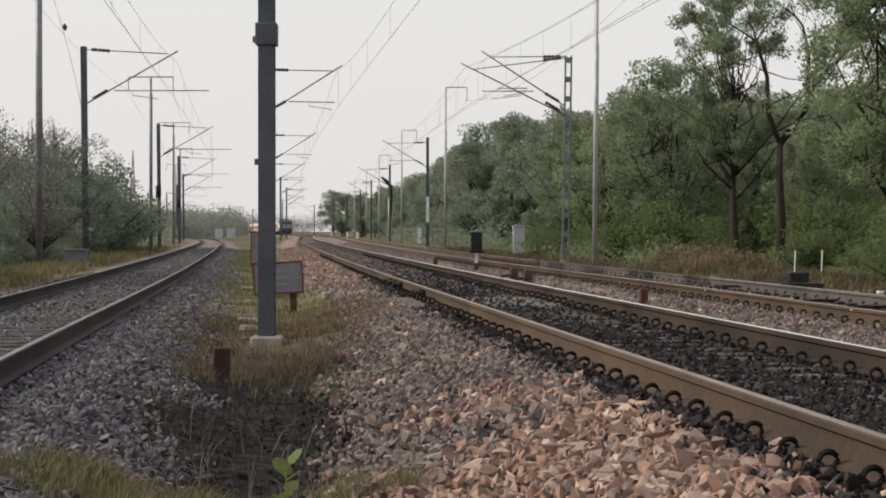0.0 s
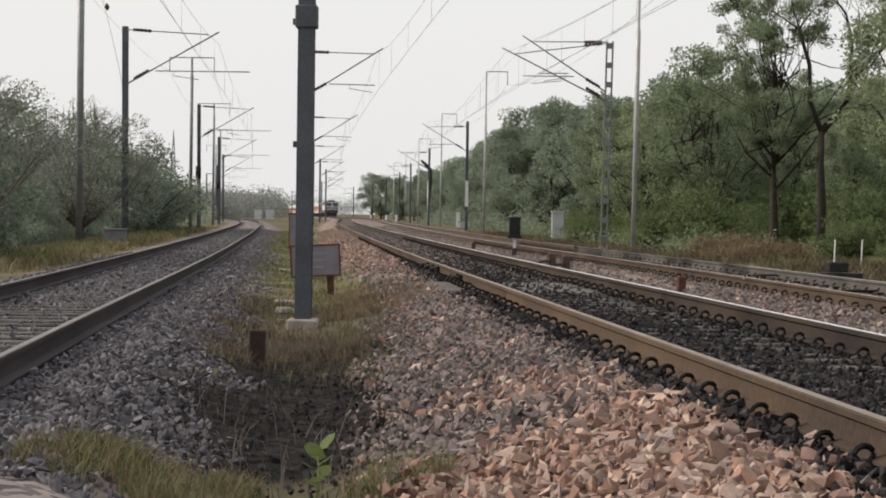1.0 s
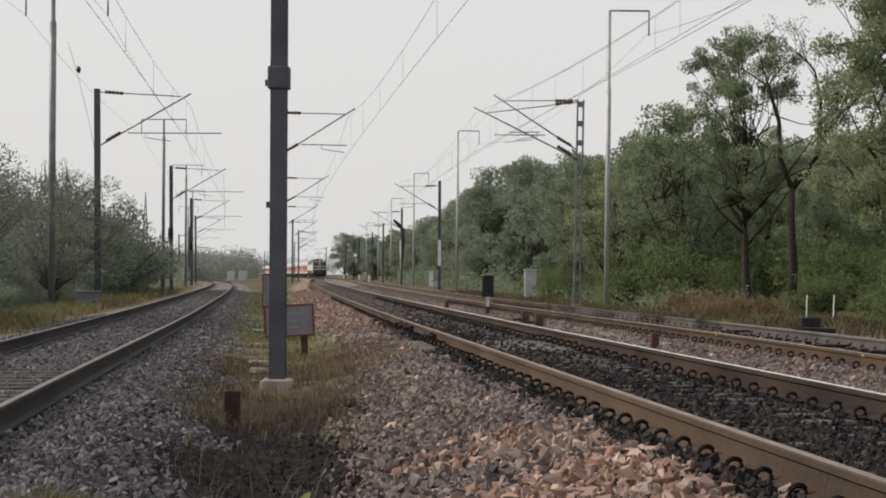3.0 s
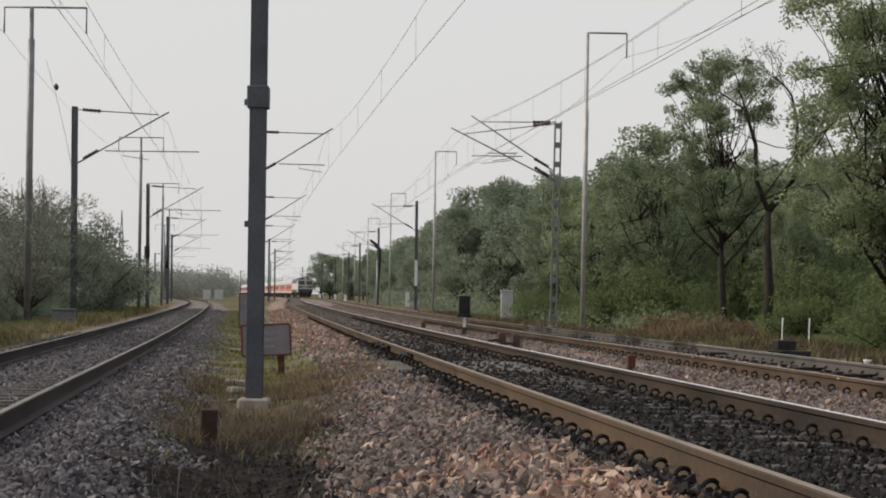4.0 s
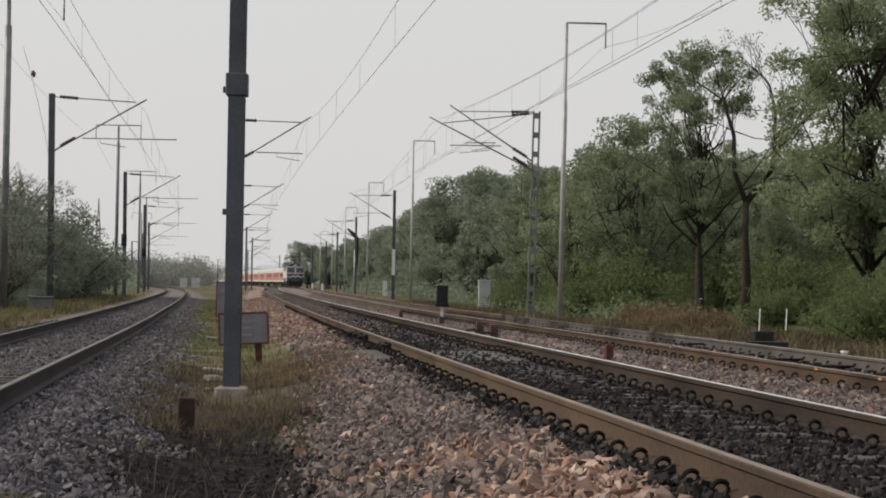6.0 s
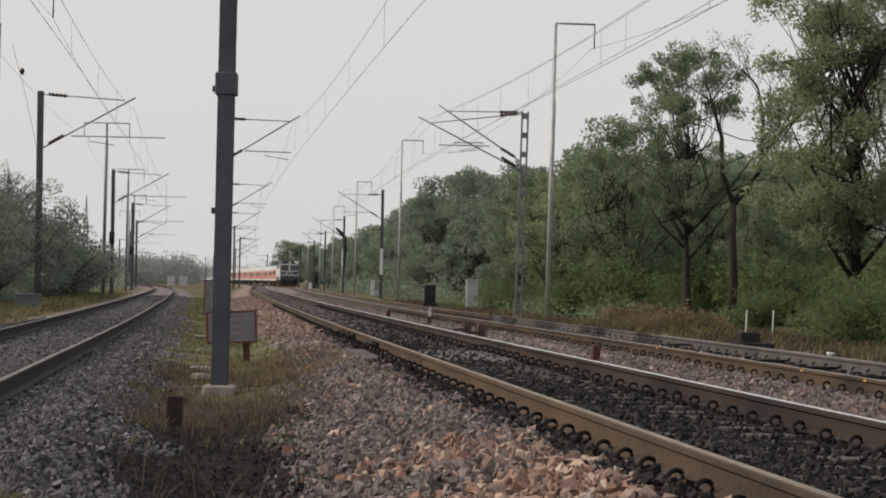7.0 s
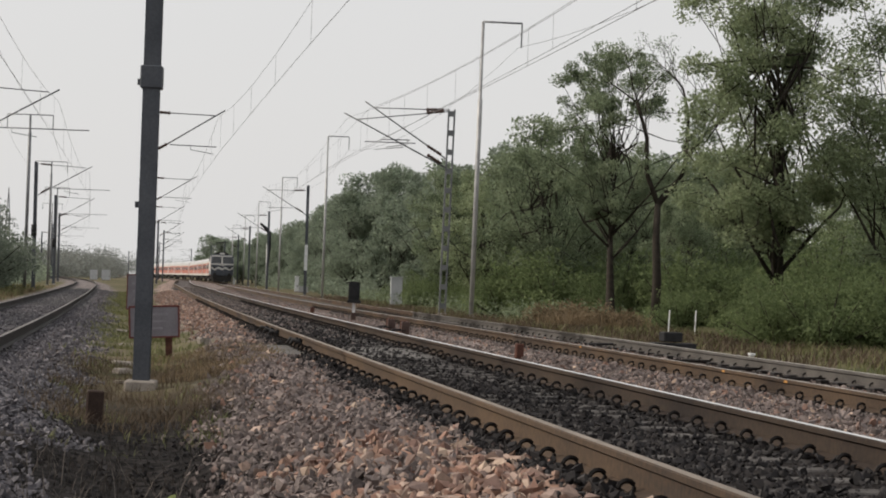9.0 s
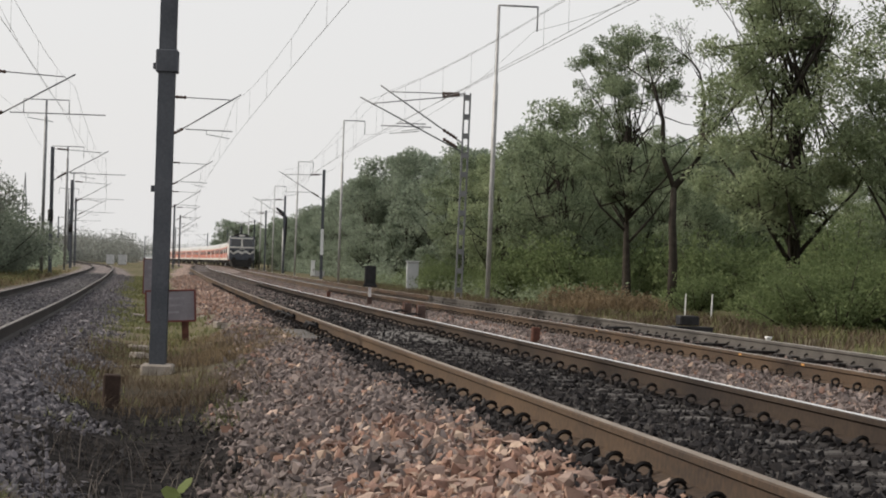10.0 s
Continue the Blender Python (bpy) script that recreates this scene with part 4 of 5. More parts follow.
for x, yy, k, q in ((10.6, 43.6, 0, 0.8), (10.9, 45.2, 2, 0.78), (11.4, 43.0, 0, 0.95), (12.4, 45.5, 2, 0.8), (13.2, 43.4, 0, 1.0), (11.3, 47.0, 1, 1.05), (12.0, 47.6, 0, 1.0), (13.9, 45.0, 2, 0.85)):
    plant(sh[k], x, yy, rt.uniform(0, 360), q)
for k in range(11):
    plant(sh[1], 6.6 + 0.95 * k + rt.uniform(-0.3, 0.3), 70.0 + rt.uniform(-1.0, 2.5), rt.uniform(0, 360), rt.uniform(1.1, 2.0))
dry_bush = at_ground(shrub(23, 0.8, 1.1, 2600, 0.05, M["grass_dry"], "dry brown bush in the grass"), 8.0, 57.5, 0)
plant(dry_bush, 7.2, 58.5, 60, 0.9)
plant(dry_bush, 8.9, 56.5, 150, 0.8)
undergrowth("thicket", X2, 5.5, 16, 108, 300, 2.4, 30000, 0.14, M["leaf_far"], 41, "thicket under the trackside trees, coloured pale for haze")
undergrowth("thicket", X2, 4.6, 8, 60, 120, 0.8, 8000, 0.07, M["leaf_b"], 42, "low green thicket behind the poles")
undergrowth("thicket", X3, -16, -4.5, 120, 330, 3.0, 26000, 0.16, M["leaf_far"], 43, "thicket beyond the loop line, coloured pale for haze")
for x, yy, s in ((-22.5, 430, 1.4), (-26, 450, 1.4), (-20, 445, 1.3), (-16.5, 410, 1.2), (-24, 470, 1.5)):
    plant(rt.choice(farp), x, yy, rt.uniform(0, 360), s)
sh_far = at_ground(shrub(34, 2.2, 1.7, 4200, 0.075, M["leaf_far"], "rounded shrub beside the loop line, coloured pale for haze"), -19.0, 96.0, 0, 1.2)


def thorn_tree():
    """A wide crown of fine leaves, lightened for haze, with bare twig ends standing out of it."""
    th = crown_tree(61, 5.0, 2.6, 1.0, 0.14, 44, 0.8, 22000, 0.042, M["leaf_e"], "wide grey-green thorn tree with twiggy crown", 2, M["twig"])
    rng = random.Random(8)
    specs = []
    for _ in range(90):
        a, q = rng.uniform(0, 6.283), rng.uniform(0.2, 1.0)
        p = Vector((math.cos(a) * 2.3 * q, math.sin(a) * 2.3 * q, 4.5 - 1.5 * q * q + rng.uniform(-0.5, 0.3)))
        d = Vector((math.cos(a) * q + rng.uniform(-0.4, 0.4), math.sin(a) * q + rng.uniform(-0.4, 0.4), rng.uniform(0.2, 0.9))).normalized()
        m = p + d * 0.45 + Vector((rng.uniform(-0.1, 0.1), 0, rng.uniform(-0.05, 0.1)))
        specs.append(([list(p), list(m), list(m + d * 0.4 + Vector((0, 0, rng.uniform(-0.25, 0.15))))], [0.014, 0.01, 0.005]))
    tagged(tubes("twig_fringe", specs, M["twig"], th, n=4), kind="stuff")
    return th


# beyond the loop line
sh_dusk = at_ground(shrub(52, 2.4, 1.8, 9000, 0.055, M["leaf_dusk"], "dark shrub beside the loop line, tone lifted for haze"), -18.2, 92.0, 0, 1.4)
thorn = thorn_tree()
at_ground(thorn, -14.2, 68, 0)
for x, yy, s, r in ((-17.3, 72, 0.92, 90), (-13.0, 47, 0.95, 200), (-19, 80, 0.9, 130), (-11.2, 40, 0.85, 20)):
    plant(thorn, x, yy, r, s)
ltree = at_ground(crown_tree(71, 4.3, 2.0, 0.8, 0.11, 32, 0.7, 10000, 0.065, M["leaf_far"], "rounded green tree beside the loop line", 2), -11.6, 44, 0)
plant(ltree, -14.5, 46, 130, 0.95)
for yy in np.arange(40, 84, 2.6):
    for d in (5.0, 6.4, 8.2):
        plant(sh_dusk if rt.random() < 0.7 else sh_far, float(X3(yy)) - d - rt.uniform(0, 1.0), yy + rt.uniform(-1, 1), rt.uniform(0, 360), rt.uniform(0.32, 0.5) if d < 6 else rt.uniform(0.5, 0.95))
for yy in np.arange(58, 128, 4.0):
    for d in (5.4, 7.8, 10.5):
        if yy < 84 and d < 7:
            continue
        plant(rt.choice([sh_dusk, sh_far]), float(X3(yy)) - d - rt.uniform(0, 1.0) - (0.8 if yy > 84 else 0.0), yy + rt.uniform(-1.5, 1.5), rt.uniform(0, 360), rt.uniform(1.0, 1.35))

# a taller dark clump of bushes on the inside of the curve
for yy, d, s in ((91, 6.9, 1.45), (97, 6.2, 1.6), (103, 7.0, 1.75), (107, 6.2, 1.6), (113, 6.4, 1.7), (121, 6.2, 1.5)):
    plant(sh_dusk, float(X3(yy)) - d, yy, rt.uniform(0, 360), s * 1.28)


# distant tree masses; haze is painted into their grey leaf colour
def far_woods(name, pts, hgt, n, seed, label):
    rng = np.random.RandomState(seed)
    p = np.asarray(pts, float)
    i = rng.randint(0, len(p) - 1, 420)
    u = rng.uniform(0, 1, 420)
    c = p[i] + (p[i + 1] - p[i]) * u[:, None]
    h = hgt * rng.uniform(0.4, 1.0, 420)
    cen = np.stack([c[:, 0] + rng.uniform(-8, 8, 420), c[:, 1] + rng.uniform(-14, 14, 420), h * rng.uniform(0.2, 0.85, 420)], 1)
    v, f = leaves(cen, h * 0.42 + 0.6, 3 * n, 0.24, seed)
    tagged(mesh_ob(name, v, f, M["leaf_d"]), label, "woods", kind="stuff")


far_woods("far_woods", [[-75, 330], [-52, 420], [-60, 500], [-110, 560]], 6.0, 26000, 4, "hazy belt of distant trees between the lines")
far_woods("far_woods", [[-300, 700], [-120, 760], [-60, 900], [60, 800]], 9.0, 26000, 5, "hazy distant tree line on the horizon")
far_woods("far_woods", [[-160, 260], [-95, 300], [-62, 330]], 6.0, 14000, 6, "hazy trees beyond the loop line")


# ---- train ----
def hull(bm, sections, mats=None):
    """Skin over cross sections (y, [(x, z)...])."""
    rings = [[bm.verts.new((x, y, z)) for x, z in sec] for y, sec in sections]
    n = len(rings[0])
    for a, b in zip(rings, rings[1:]):
        for j in range(n):
            bm.faces.new((a[j], a[(j + 1) % n], b[(j + 1) % n], b[j]))
    bm.faces.new(rings[0][::-1])
    bm.faces.new(rings[-1])
    bmesh.ops.recalc_face_normals(bm, faces=bm.faces)
    return bm


TM = {
    "cream": mat("cream_train_paint", (0.5, 0.49, 0.46), (0.62, 0.61, 0.58), 1.5, 0.5, 0, 0, 20),
    # red-orange muted in the paint itself to suggest distance haze
    "orange": mat("haze_muted_red_orange_paint", (0.40, 0.14, 0.10), (0.47, 0.185, 0.14), 1.0, 0.5, 0, 0, 20),
    # dark loco paint, lightened as haze would lift it
    "navy": mat("haze_lifted_dark_paint", (0.055, 0.06, 0.072), (0.095, 0.103, 0.118), 1.5, 0.5, 0, 0, 20),
    "roof": mat("grey_roof_paint", (0.42, 0.42, 0.42), (0.52, 0.52, 0.52), 1.0, 0.6, 0, 0, 20),
    "under": mat("grimy_underframe", (0.02, 0.02, 0.02), (0.045, 0.043, 0.04), 3, 0.8, 0, 0, 20),
    "glass": mat("dark_train_glass", (0.02, 0.022, 0.025), (0.03, 0.033, 0.036), 1, 0.12, 0, 0, 10, spec=0.6),
}


def wheelset(parent, ys, r=0.46):
    for yb in ys:
        bg = part("bogie", boxed(-1.1, 1.1, yb - 1.7, yb + 1.7, 0.45, 0.85, 0.05), TM["under"], parent)
        for dy in (-1.3, 1.3):
            for s in (-1, 1):
                bm = bmesh.new()
                bmesh.ops.create_cone(bm, cap_ends=True, segments=16, radius1=r, radius2=r, depth=0.13,
                                      matrix=Matrix.Translation((s * 0.86, yb + dy, r)) @ Matrix.Rotation(math.pi / 2, 4, "Y"))
                part("wheel", bm, TM["under"], bg)


def loco():
    """Electric locomotive; its front faces -y, origin on the rail at mid length."""
    th = empty("locomotive", Matrix.Identity(4), "dark electric locomotive with cream bands and two windscreens", "locomotive")
    L = 9.2

    def sec(w, z0, z1, r=0.35):
        return [(-w, z0), (w, z0), (w, z1 - r), (w - r * 0.6, z1), (-w + r * 0.6, z1), (-w, z1 - r)]

    part("body", hull(bmesh.new(), [(-L, sec(1.42, 1.0, 2.5, 0.1)), (-L + 0.02, sec(1.45, 1.0, 2.55, 0.1)), (-L + 0.55, sec(1.5, 1.0, 3.75)), (L - 0.55, sec(1.5, 1.0, 3.75)),
                                    (L, sec(1.42, 1.0, 2.5, 0.1))]), TM["navy"], th)
    part("nose_panel", boxed(-1.43, 1.43, -L - 0.04, -L + 0.02, 2.36, 2.54, 0.02), TM["cream"], th, "cream band under the windscreens")
    part("brow_panel", boxed(-1.3, 1.3, -L + 0.42, -L + 0.6, 3.42, 3.6, 0.02), TM["cream"], th, "cream panel over the windscreens")
    zig = [(-1.42, 2.12), (-0.95, 1.86), (-0.45, 2.12), (0.0, 1.9), (0.45, 2.12), (0.95, 1.86), (1.42, 2.12)]
    bm = bmesh.new()
    ring = [(x, z) for x, z in zig] + [(x, z - 0.24) for x, z in zig[::-1]]
    fr, bk = [bm.verts.new((x, -L - 0.05, z)) for x, z in ring], [bm.verts.new((x, -L + 0.02, z)) for x, z in ring]
    for j in range(len(ring)):
        bm.faces.new((fr[j], fr[(j + 1) % len(ring)], bk[(j + 1) % len(ring)], bk[j]))
    for j in range(6):
        bm.faces.new((fr[j], fr[j + 1], fr[12 - j], fr[13 - j]))
    bmesh.ops.recalc_face_normals(bm, faces=bm.faces)
    part("chevron", bm, TM["cream"], th, "white zigzag stripe across the nose")
    part("number_bar", boxed(-0.35, 0.35, -L - 0.05, -L + 0.02, 2.22, 2.3), TM["cream"], th)
    for s in (-1, 1):
        part("side_band", boxed(s * 1.51 - 0.015, s * 1.51 + 0.015, -L + 0.6, L - 0.6, 1.6, 2.9), TM["cream"], th, "cream side panel")
        part("cab_side", boxed(s * 1.5 - 0.03, s * 1.5 + 0.03, -L + 0.4, -L + 2.6, 1.1, 3.4), TM["cream"], th, "cream cab side")
        bm = bmesh.new()
        vs = [bm.verts.new(q) for q in ((s * 0.12, -L + 0.0, 2.62), (s * 1.28, -L + 0.0, 2.62), (s * 1.22, -L + 0.36, 3.4), (s * 0.12, -L + 0.36, 3.4),
                                        (s * 0.12, -L + 0.1, 2.6), (s * 1.28, -L + 0.1, 2.6), (s * 1.22, -L + 0.46, 3.38), (s * 0.12, -L + 0.46, 3.38))]
        for q in ((0, 1, 2, 3), (4, 5, 6, 7), (0, 1, 5, 4), (1, 2, 6, 5), (2, 3, 7, 6), (3, 0, 4, 7)):
            bm.faces.new([vs[j] for j in q])
        bmesh.ops.recalc_face_normals(bm, faces=bm.faces)
        part("windscreen", bm, TM["glass"], th)
        bm = bmesh.new()
        bmesh.ops.create_cone(bm, cap_ends=True, segments=14, radius1=0.16, radius2=0.14, depth=0.12, matrix=Matrix.Translation((s * 1.0, -L - 0.09, 1.98)) @ Matrix.Rotation(math.pi / 2, 4, "X"))
        part("headlight", bm, TM["glass"], th)
        bm = bmesh.new()
        bmesh.ops.create_cone(bm, cap_ends=True, segments=14, radius1=0.23, radius2=0.23, depth=0.5, matrix=Matrix.Translation((s * 0.95, -L - 0.28, 1.08)) @ Matrix.Rotation(math.pi / 2, 4, "X"))
        part("buffer", bm, TM["under"], th)
    part("window_pillar", boxed(-0.1, 0.1, -L - 0.02, -L + 0.5, 2.5, 3.5), TM["cream"], th)
    part("cowcatcher", hull(bmesh.new(), [(-L - 0.25, [(-1.0, 0.18), (1.0, 0.18), (1.25, 0.95), (-1.25, 0.95)]), (-L + 0.6, [(-1.25, 0.2), (1.25, 0.2), (1.35, 1.0), (-1.35, 1.0)])]), TM["under"], th)
    part("roof_gear", boxed(-0.9, 0.9, -6.0, 6.0, 3.74, 4.0, 0.05), TM["under"], th)
    part("horn_box", boxed(-0.3, 0.3, -L + 0.7, -L + 1.2, 3.75, 3.95, 0.03), TM["cream"], th)
    pan = part("pantograph", boxed(-0.6, 0.6, -5.4, -4.2, 4.0, 4.1), M["black"], th)
    tubes("pantograph_arm", [([[0, -4.3, 4.1], [0, -5.6, 4.75], [0, -4.7, 5.4]], 0.04)], M["black"], pan)
    tubes("pantograph_head", [([[-0.9, -4.7, 5.3], [-0.6, -4.7, 5.42], [0.6, -4.7, 5.42], [0.9, -4.7, 5.3]], 0.04)], M["black"], pan)
    wheelset(th, (-5.6, 5.6), 0.5)
    part("underframe", boxed(-1.3, 1.3, -3.2, 3.2, 0.45, 1.0, 0.05), TM["under"], th)
    for ob in th.children_recursive:
        ob.data.transform(Matrix.Diagonal((1.08, 1.08, 1.08, 1)))
    return th


def coach():
    th = empty("passenger_coach", Matrix.Identity(4), "red-orange passenger coach with a pale roof and cream band", "railway coach", "coaches of the train")
    L = 11.6

    def sec(z0, z1, w):
        return [(-w, z0), (w, z0), (w, z1), (-w, z1)]

    part("body", hull(bmesh.new(), [(-L, sec(1.0, 3.25, 1.58)), (L, sec(1.0, 3.25, 1.58))]), TM["orange"], th)
    arc = [(1.6 * math.cos(a), 3.25 + 0.78 * math.sin(a)) for a in np.linspace(0, math.pi, 11)]
    part("roof", hull(bmesh.new(), [(-L, arc), (L, arc)]), TM["roof"], th)
    for s in (-1, 1):
        part("band", boxed(s * 1.585 - 0.01, s * 1.585 + 0.01, -L, L, 2.98, 3.25), TM["cream"], th)
        part("band", boxed(s * 1.585 - 0.01, s * 1.585 + 0.01, -L, L, 1.0, 1.35), TM["cream"], th)
        for k in range(9):
            yc = -8.6 + k * 2.15
            part("window", boxed(s * 1.59 - 0.012, s * 1.59 + 0.012, yc - 0.55, yc + 0.55, 2.05, 2.75), TM["glass"], th)
        for yc in (-10.6, 10.6):
            part("door", boxed(s * 1.59 - 0.015, s * 1.59 + 0.015, yc - 0.4, yc + 0.4, 1.05, 2.95), TM["cream"], th)
    part("gangway", boxed(-0.6, 0.6, -L - 0.3, L + 0.3, 1.1, 3.2), TM["under"], th)
    part("underframe", boxed(-1.2, 1.2, -5.0, 5.0, 0.5, 1.0, 0.05), TM["under"], th)
    wheelset(th, (-8.2, 8.2))
    return th


LOCO = loco()
COACHES = [coach()]
for _ in range(13):
    COACHES.append(copy_thing(COACHES[0], Matrix.Identity(4)))
TRAIN_YS = np.arange(100.0, 1200.0, 1.0)
TRAIN_S = np.concatenate([[0], np.cumsum(np.hypot(1.0, np.diff(X2(TRAIN_YS))))])


def on_track(s):
    """Pose on the second line at the arc length s, facing the viewer's end."""
    y = float(np.interp(s, TRAIN_S, TRAIN_YS))
    x, al, ri = frame_at(X2, y)
    return pose(x, y, Z2, 0, 0, math.degrees(math.atan2(-al[0], al[1])))


SPEED, S_END = 29.5, float(np.interp(255.0, TRAIN_YS, TRAIN_S))


def motions():
    for i, ob in enumerate([LOCO] + COACHES):
        back = 0.0 if i == 0 else 10.5 + 12.2 + (i - 1) * 24.0
        walk(ob, [(t, on_track(S_END + back + SPEED * (10.0 - t))) for t in np.arange(0, 10.01, 1.0)])


# ---- trackside things ----
def signboard(x, y, w, h, z0, tilt, label, posts=2):
    zb = H(x, y) - 0.05
    th = empty("signboard", pose(x, y, zb, 0, tilt, 4), label, "sign", "trackside signs")
    b = part("panel", boxed(-w / 2, w / 2, -0.012, 0.012, z0 - zb, z0 - zb + h), M["board"], th)
    e = 0.025
    bm = bmesh.new()
    box(bm, -w / 2 - e, w / 2 + e, -0.02, 0.02, z0 - zb - e, z0 - zb)
    box(bm, -w / 2 - e, w / 2 + e, -0.02, 0.02, z0 - zb + h, z0 - zb + h + e)
    box(bm, -w / 2 - e, -w / 2, -0.02, 0.02, z0 - zb, z0 - zb + h)
    box(bm, w / 2, w / 2 + e, -0.02, 0.02, z0 - zb, z0 - zb + h)
    part("border", bm, M["red"], th, "dull red border")
    for k in range(3):
        ln = w * (0.6 - 0.12 * k)
        part("writing_bar", boxed(-ln / 2, ln / 2, -0.017, -0.013, z0 - zb + h * (0.72 - 0.24 * k), z0 - zb + h * (0.8 - 0.24 * k)), M["boardmark"], b)
    for s in ((-0.28, 0.3) if posts == 2 else (0.0,)):
        part("leg", boxed(s * w - 0.05, s * w + 0.05, 0.03, 0.08, 0, z0 - zb + h * 0.8), M["rustred"], th)
    return th


signboard(-2.37, 28.0, 0.68, 0.42, -0.1, -3, "faded grey enamel board with a red border on rusty legs")
signboard(-4.27, 45.0, 0.42, 0.78, -0.02, 0, "upright grey board with a dark red border")


def cabinet(x, y, w, d, h, m, label, doors=1):
    zb = H(x, y) - 0.02
    th = empty("equipment_cabinet", pose(x, y, zb), label, "cabinet")
    part("plinth", boxed(-w / 2 - 0.05, w / 2 + 0.05, -d / 2 - 0.05, d / 2 + 0.05, -0.2, 0.14), M["concrete"], th)
    part("body", boxed(-w / 2, w / 2, -d / 2, d / 2, 0.14, h - 0.06, 0.015), m, th)
    part("roof", boxed(-w / 2 - 0.04, w / 2 + 0.04, -d / 2 - 0.05, d / 2 + 0.05, h - 0.06, h, 0.015), m, th)
    dr = part("door", boxed(-w / 2 + 0.04, w / 2 - 0.04, -d / 2 - 0.015, -d / 2 + 0.01, 0.2, h - 0.12), m, th)
    part("handle", boxed(w / 2 - 0.16, w / 2 - 0.08, -d / 2 - 0.04, -d / 2 - 0.01, h * 0.35, h * 0.42), M["black"], dr)
    return th


cabinet(3.75, 95.0, 0.58, 0.5, 1.5, M["greybox"], "light grey trackside equipment cabinet")
cabinet(-2.1, 172.0, 0.36, 0.5, 1.5, M["white"], "white trackside location box")
cabinet(-1.45, 168.0, 0.8, 0.5, 0.6, M["greybox"], "low grey cable box")
cabinet(-35.0, 300.0, 1.1, 0.8, 1.6, M["greybox"], "pale grey relay cabinet beside the loop line")
cabinet(-32.9, 298.0, 1.25, 0.8, 1.65, M["greybox"], "pale grey relay cabinet beside the loop line")


def dwarf_signal():
    x, y = 0.94, 54.0
    th = empty("dwarf_signal", pose(x, y, H(x, y) - 0.03), "black dwarf signal on a short white post", "signal")
    part("post", boxed(-0.04, 0.04, -0.04, 0.04, 0.26, 0.6), M["white"], th)
    part("base_box", boxed(-0.07, 0.07, -0.06, 0.06, 0, 0.27, 0.01), M["insul"], th)
    part("housing", boxed(-0.16, 0.16, -0.1, 0.12, 0.58, 1.14, 0.02), M["black"], th)
    part("hood", boxed(-0.19, 0.19, -0.18, 0.0, 0.54, 0.63, 0.01), M["black"], th)
    return th


dwarf_signal()


def marker(x, y, w, h, m, label, name="marker_post"):
    th = empty(name, pose(x, y, H(x, y) - 0.04, 0, 2, 8), label, "marker")
    part("post", boxed(-w / 2, w / 2, -w / 2, w / 2, 0, h, 0.012), m, th)
    part("base", boxed(-w / 2 - 0.015, w / 2 + 0.015, -w / 2 - 0.015, w / 2 + 0.015, -0.05, 0.06), m, th)
    return th


marker(3.0, 28.8, 0.12, 0.34, M["rustred"], "short rusty red marker between the main lines")
marker(-0.25, 61.0, 0.12, 0.3, M["rustred"], "short rusty red marker between the main lines")
marker(-1.97, 17.0, 0.15, 0.36, M["rust_dark"], "squat rusty iron stake in dry grass", "stake")
for x, y in ((9.15, 50.0), (9.95, 50.5)):
    marker(x, y, 0.036, 0.76, M["white"], "thin white fence post in the grass", "fence_post")
for y in (300.0, 345.0, 410.0):
    marker(float(X2(y)) + 2.4, y, 0.35, 1.1, M["white"], "white painted marker stone", "marker_stone")


def point_machine():
    x, y = 6.55, 35.3
    th = empty("point_machine", pose(x, y, H(x, y) + 0.1, 0, 0, 5), "black iron point machine beside the turnout", "point machine")
    part("base_plate", boxed(-0.4, 0.4, -0.2, 0.2, -0.14, 0.1, 0.01), M["black"], th)
    part("motor_case", boxed(-0.22, 0.14, -0.18, 0.18, 0.12, 0.3, 0.02), M["black"], th)
    tubes("drive_rod", [([[-0.3, 0, 0.06], [-1.6, 0, 0.04]], 0.025)], M["black"], th)
    return th


point_machine()


def insulator_stub():
    x, y = 7.4, 32.5
    th = empty("white_stub", pose(x, y, H(x, y)), "small white porcelain stub in the grass", "insulator")
    tubes("stem", [([[0, 0, -0.02], [0, 0, 0.13]], 0.026)], M["white"], th)
    tubes("cap", [([[0, 0, 0.11], [0, 0, 0.15], [0, 0, 0.19]], [0.03, 0.055, 0.07])], M["white"], th, n=10)


insulator_stub()


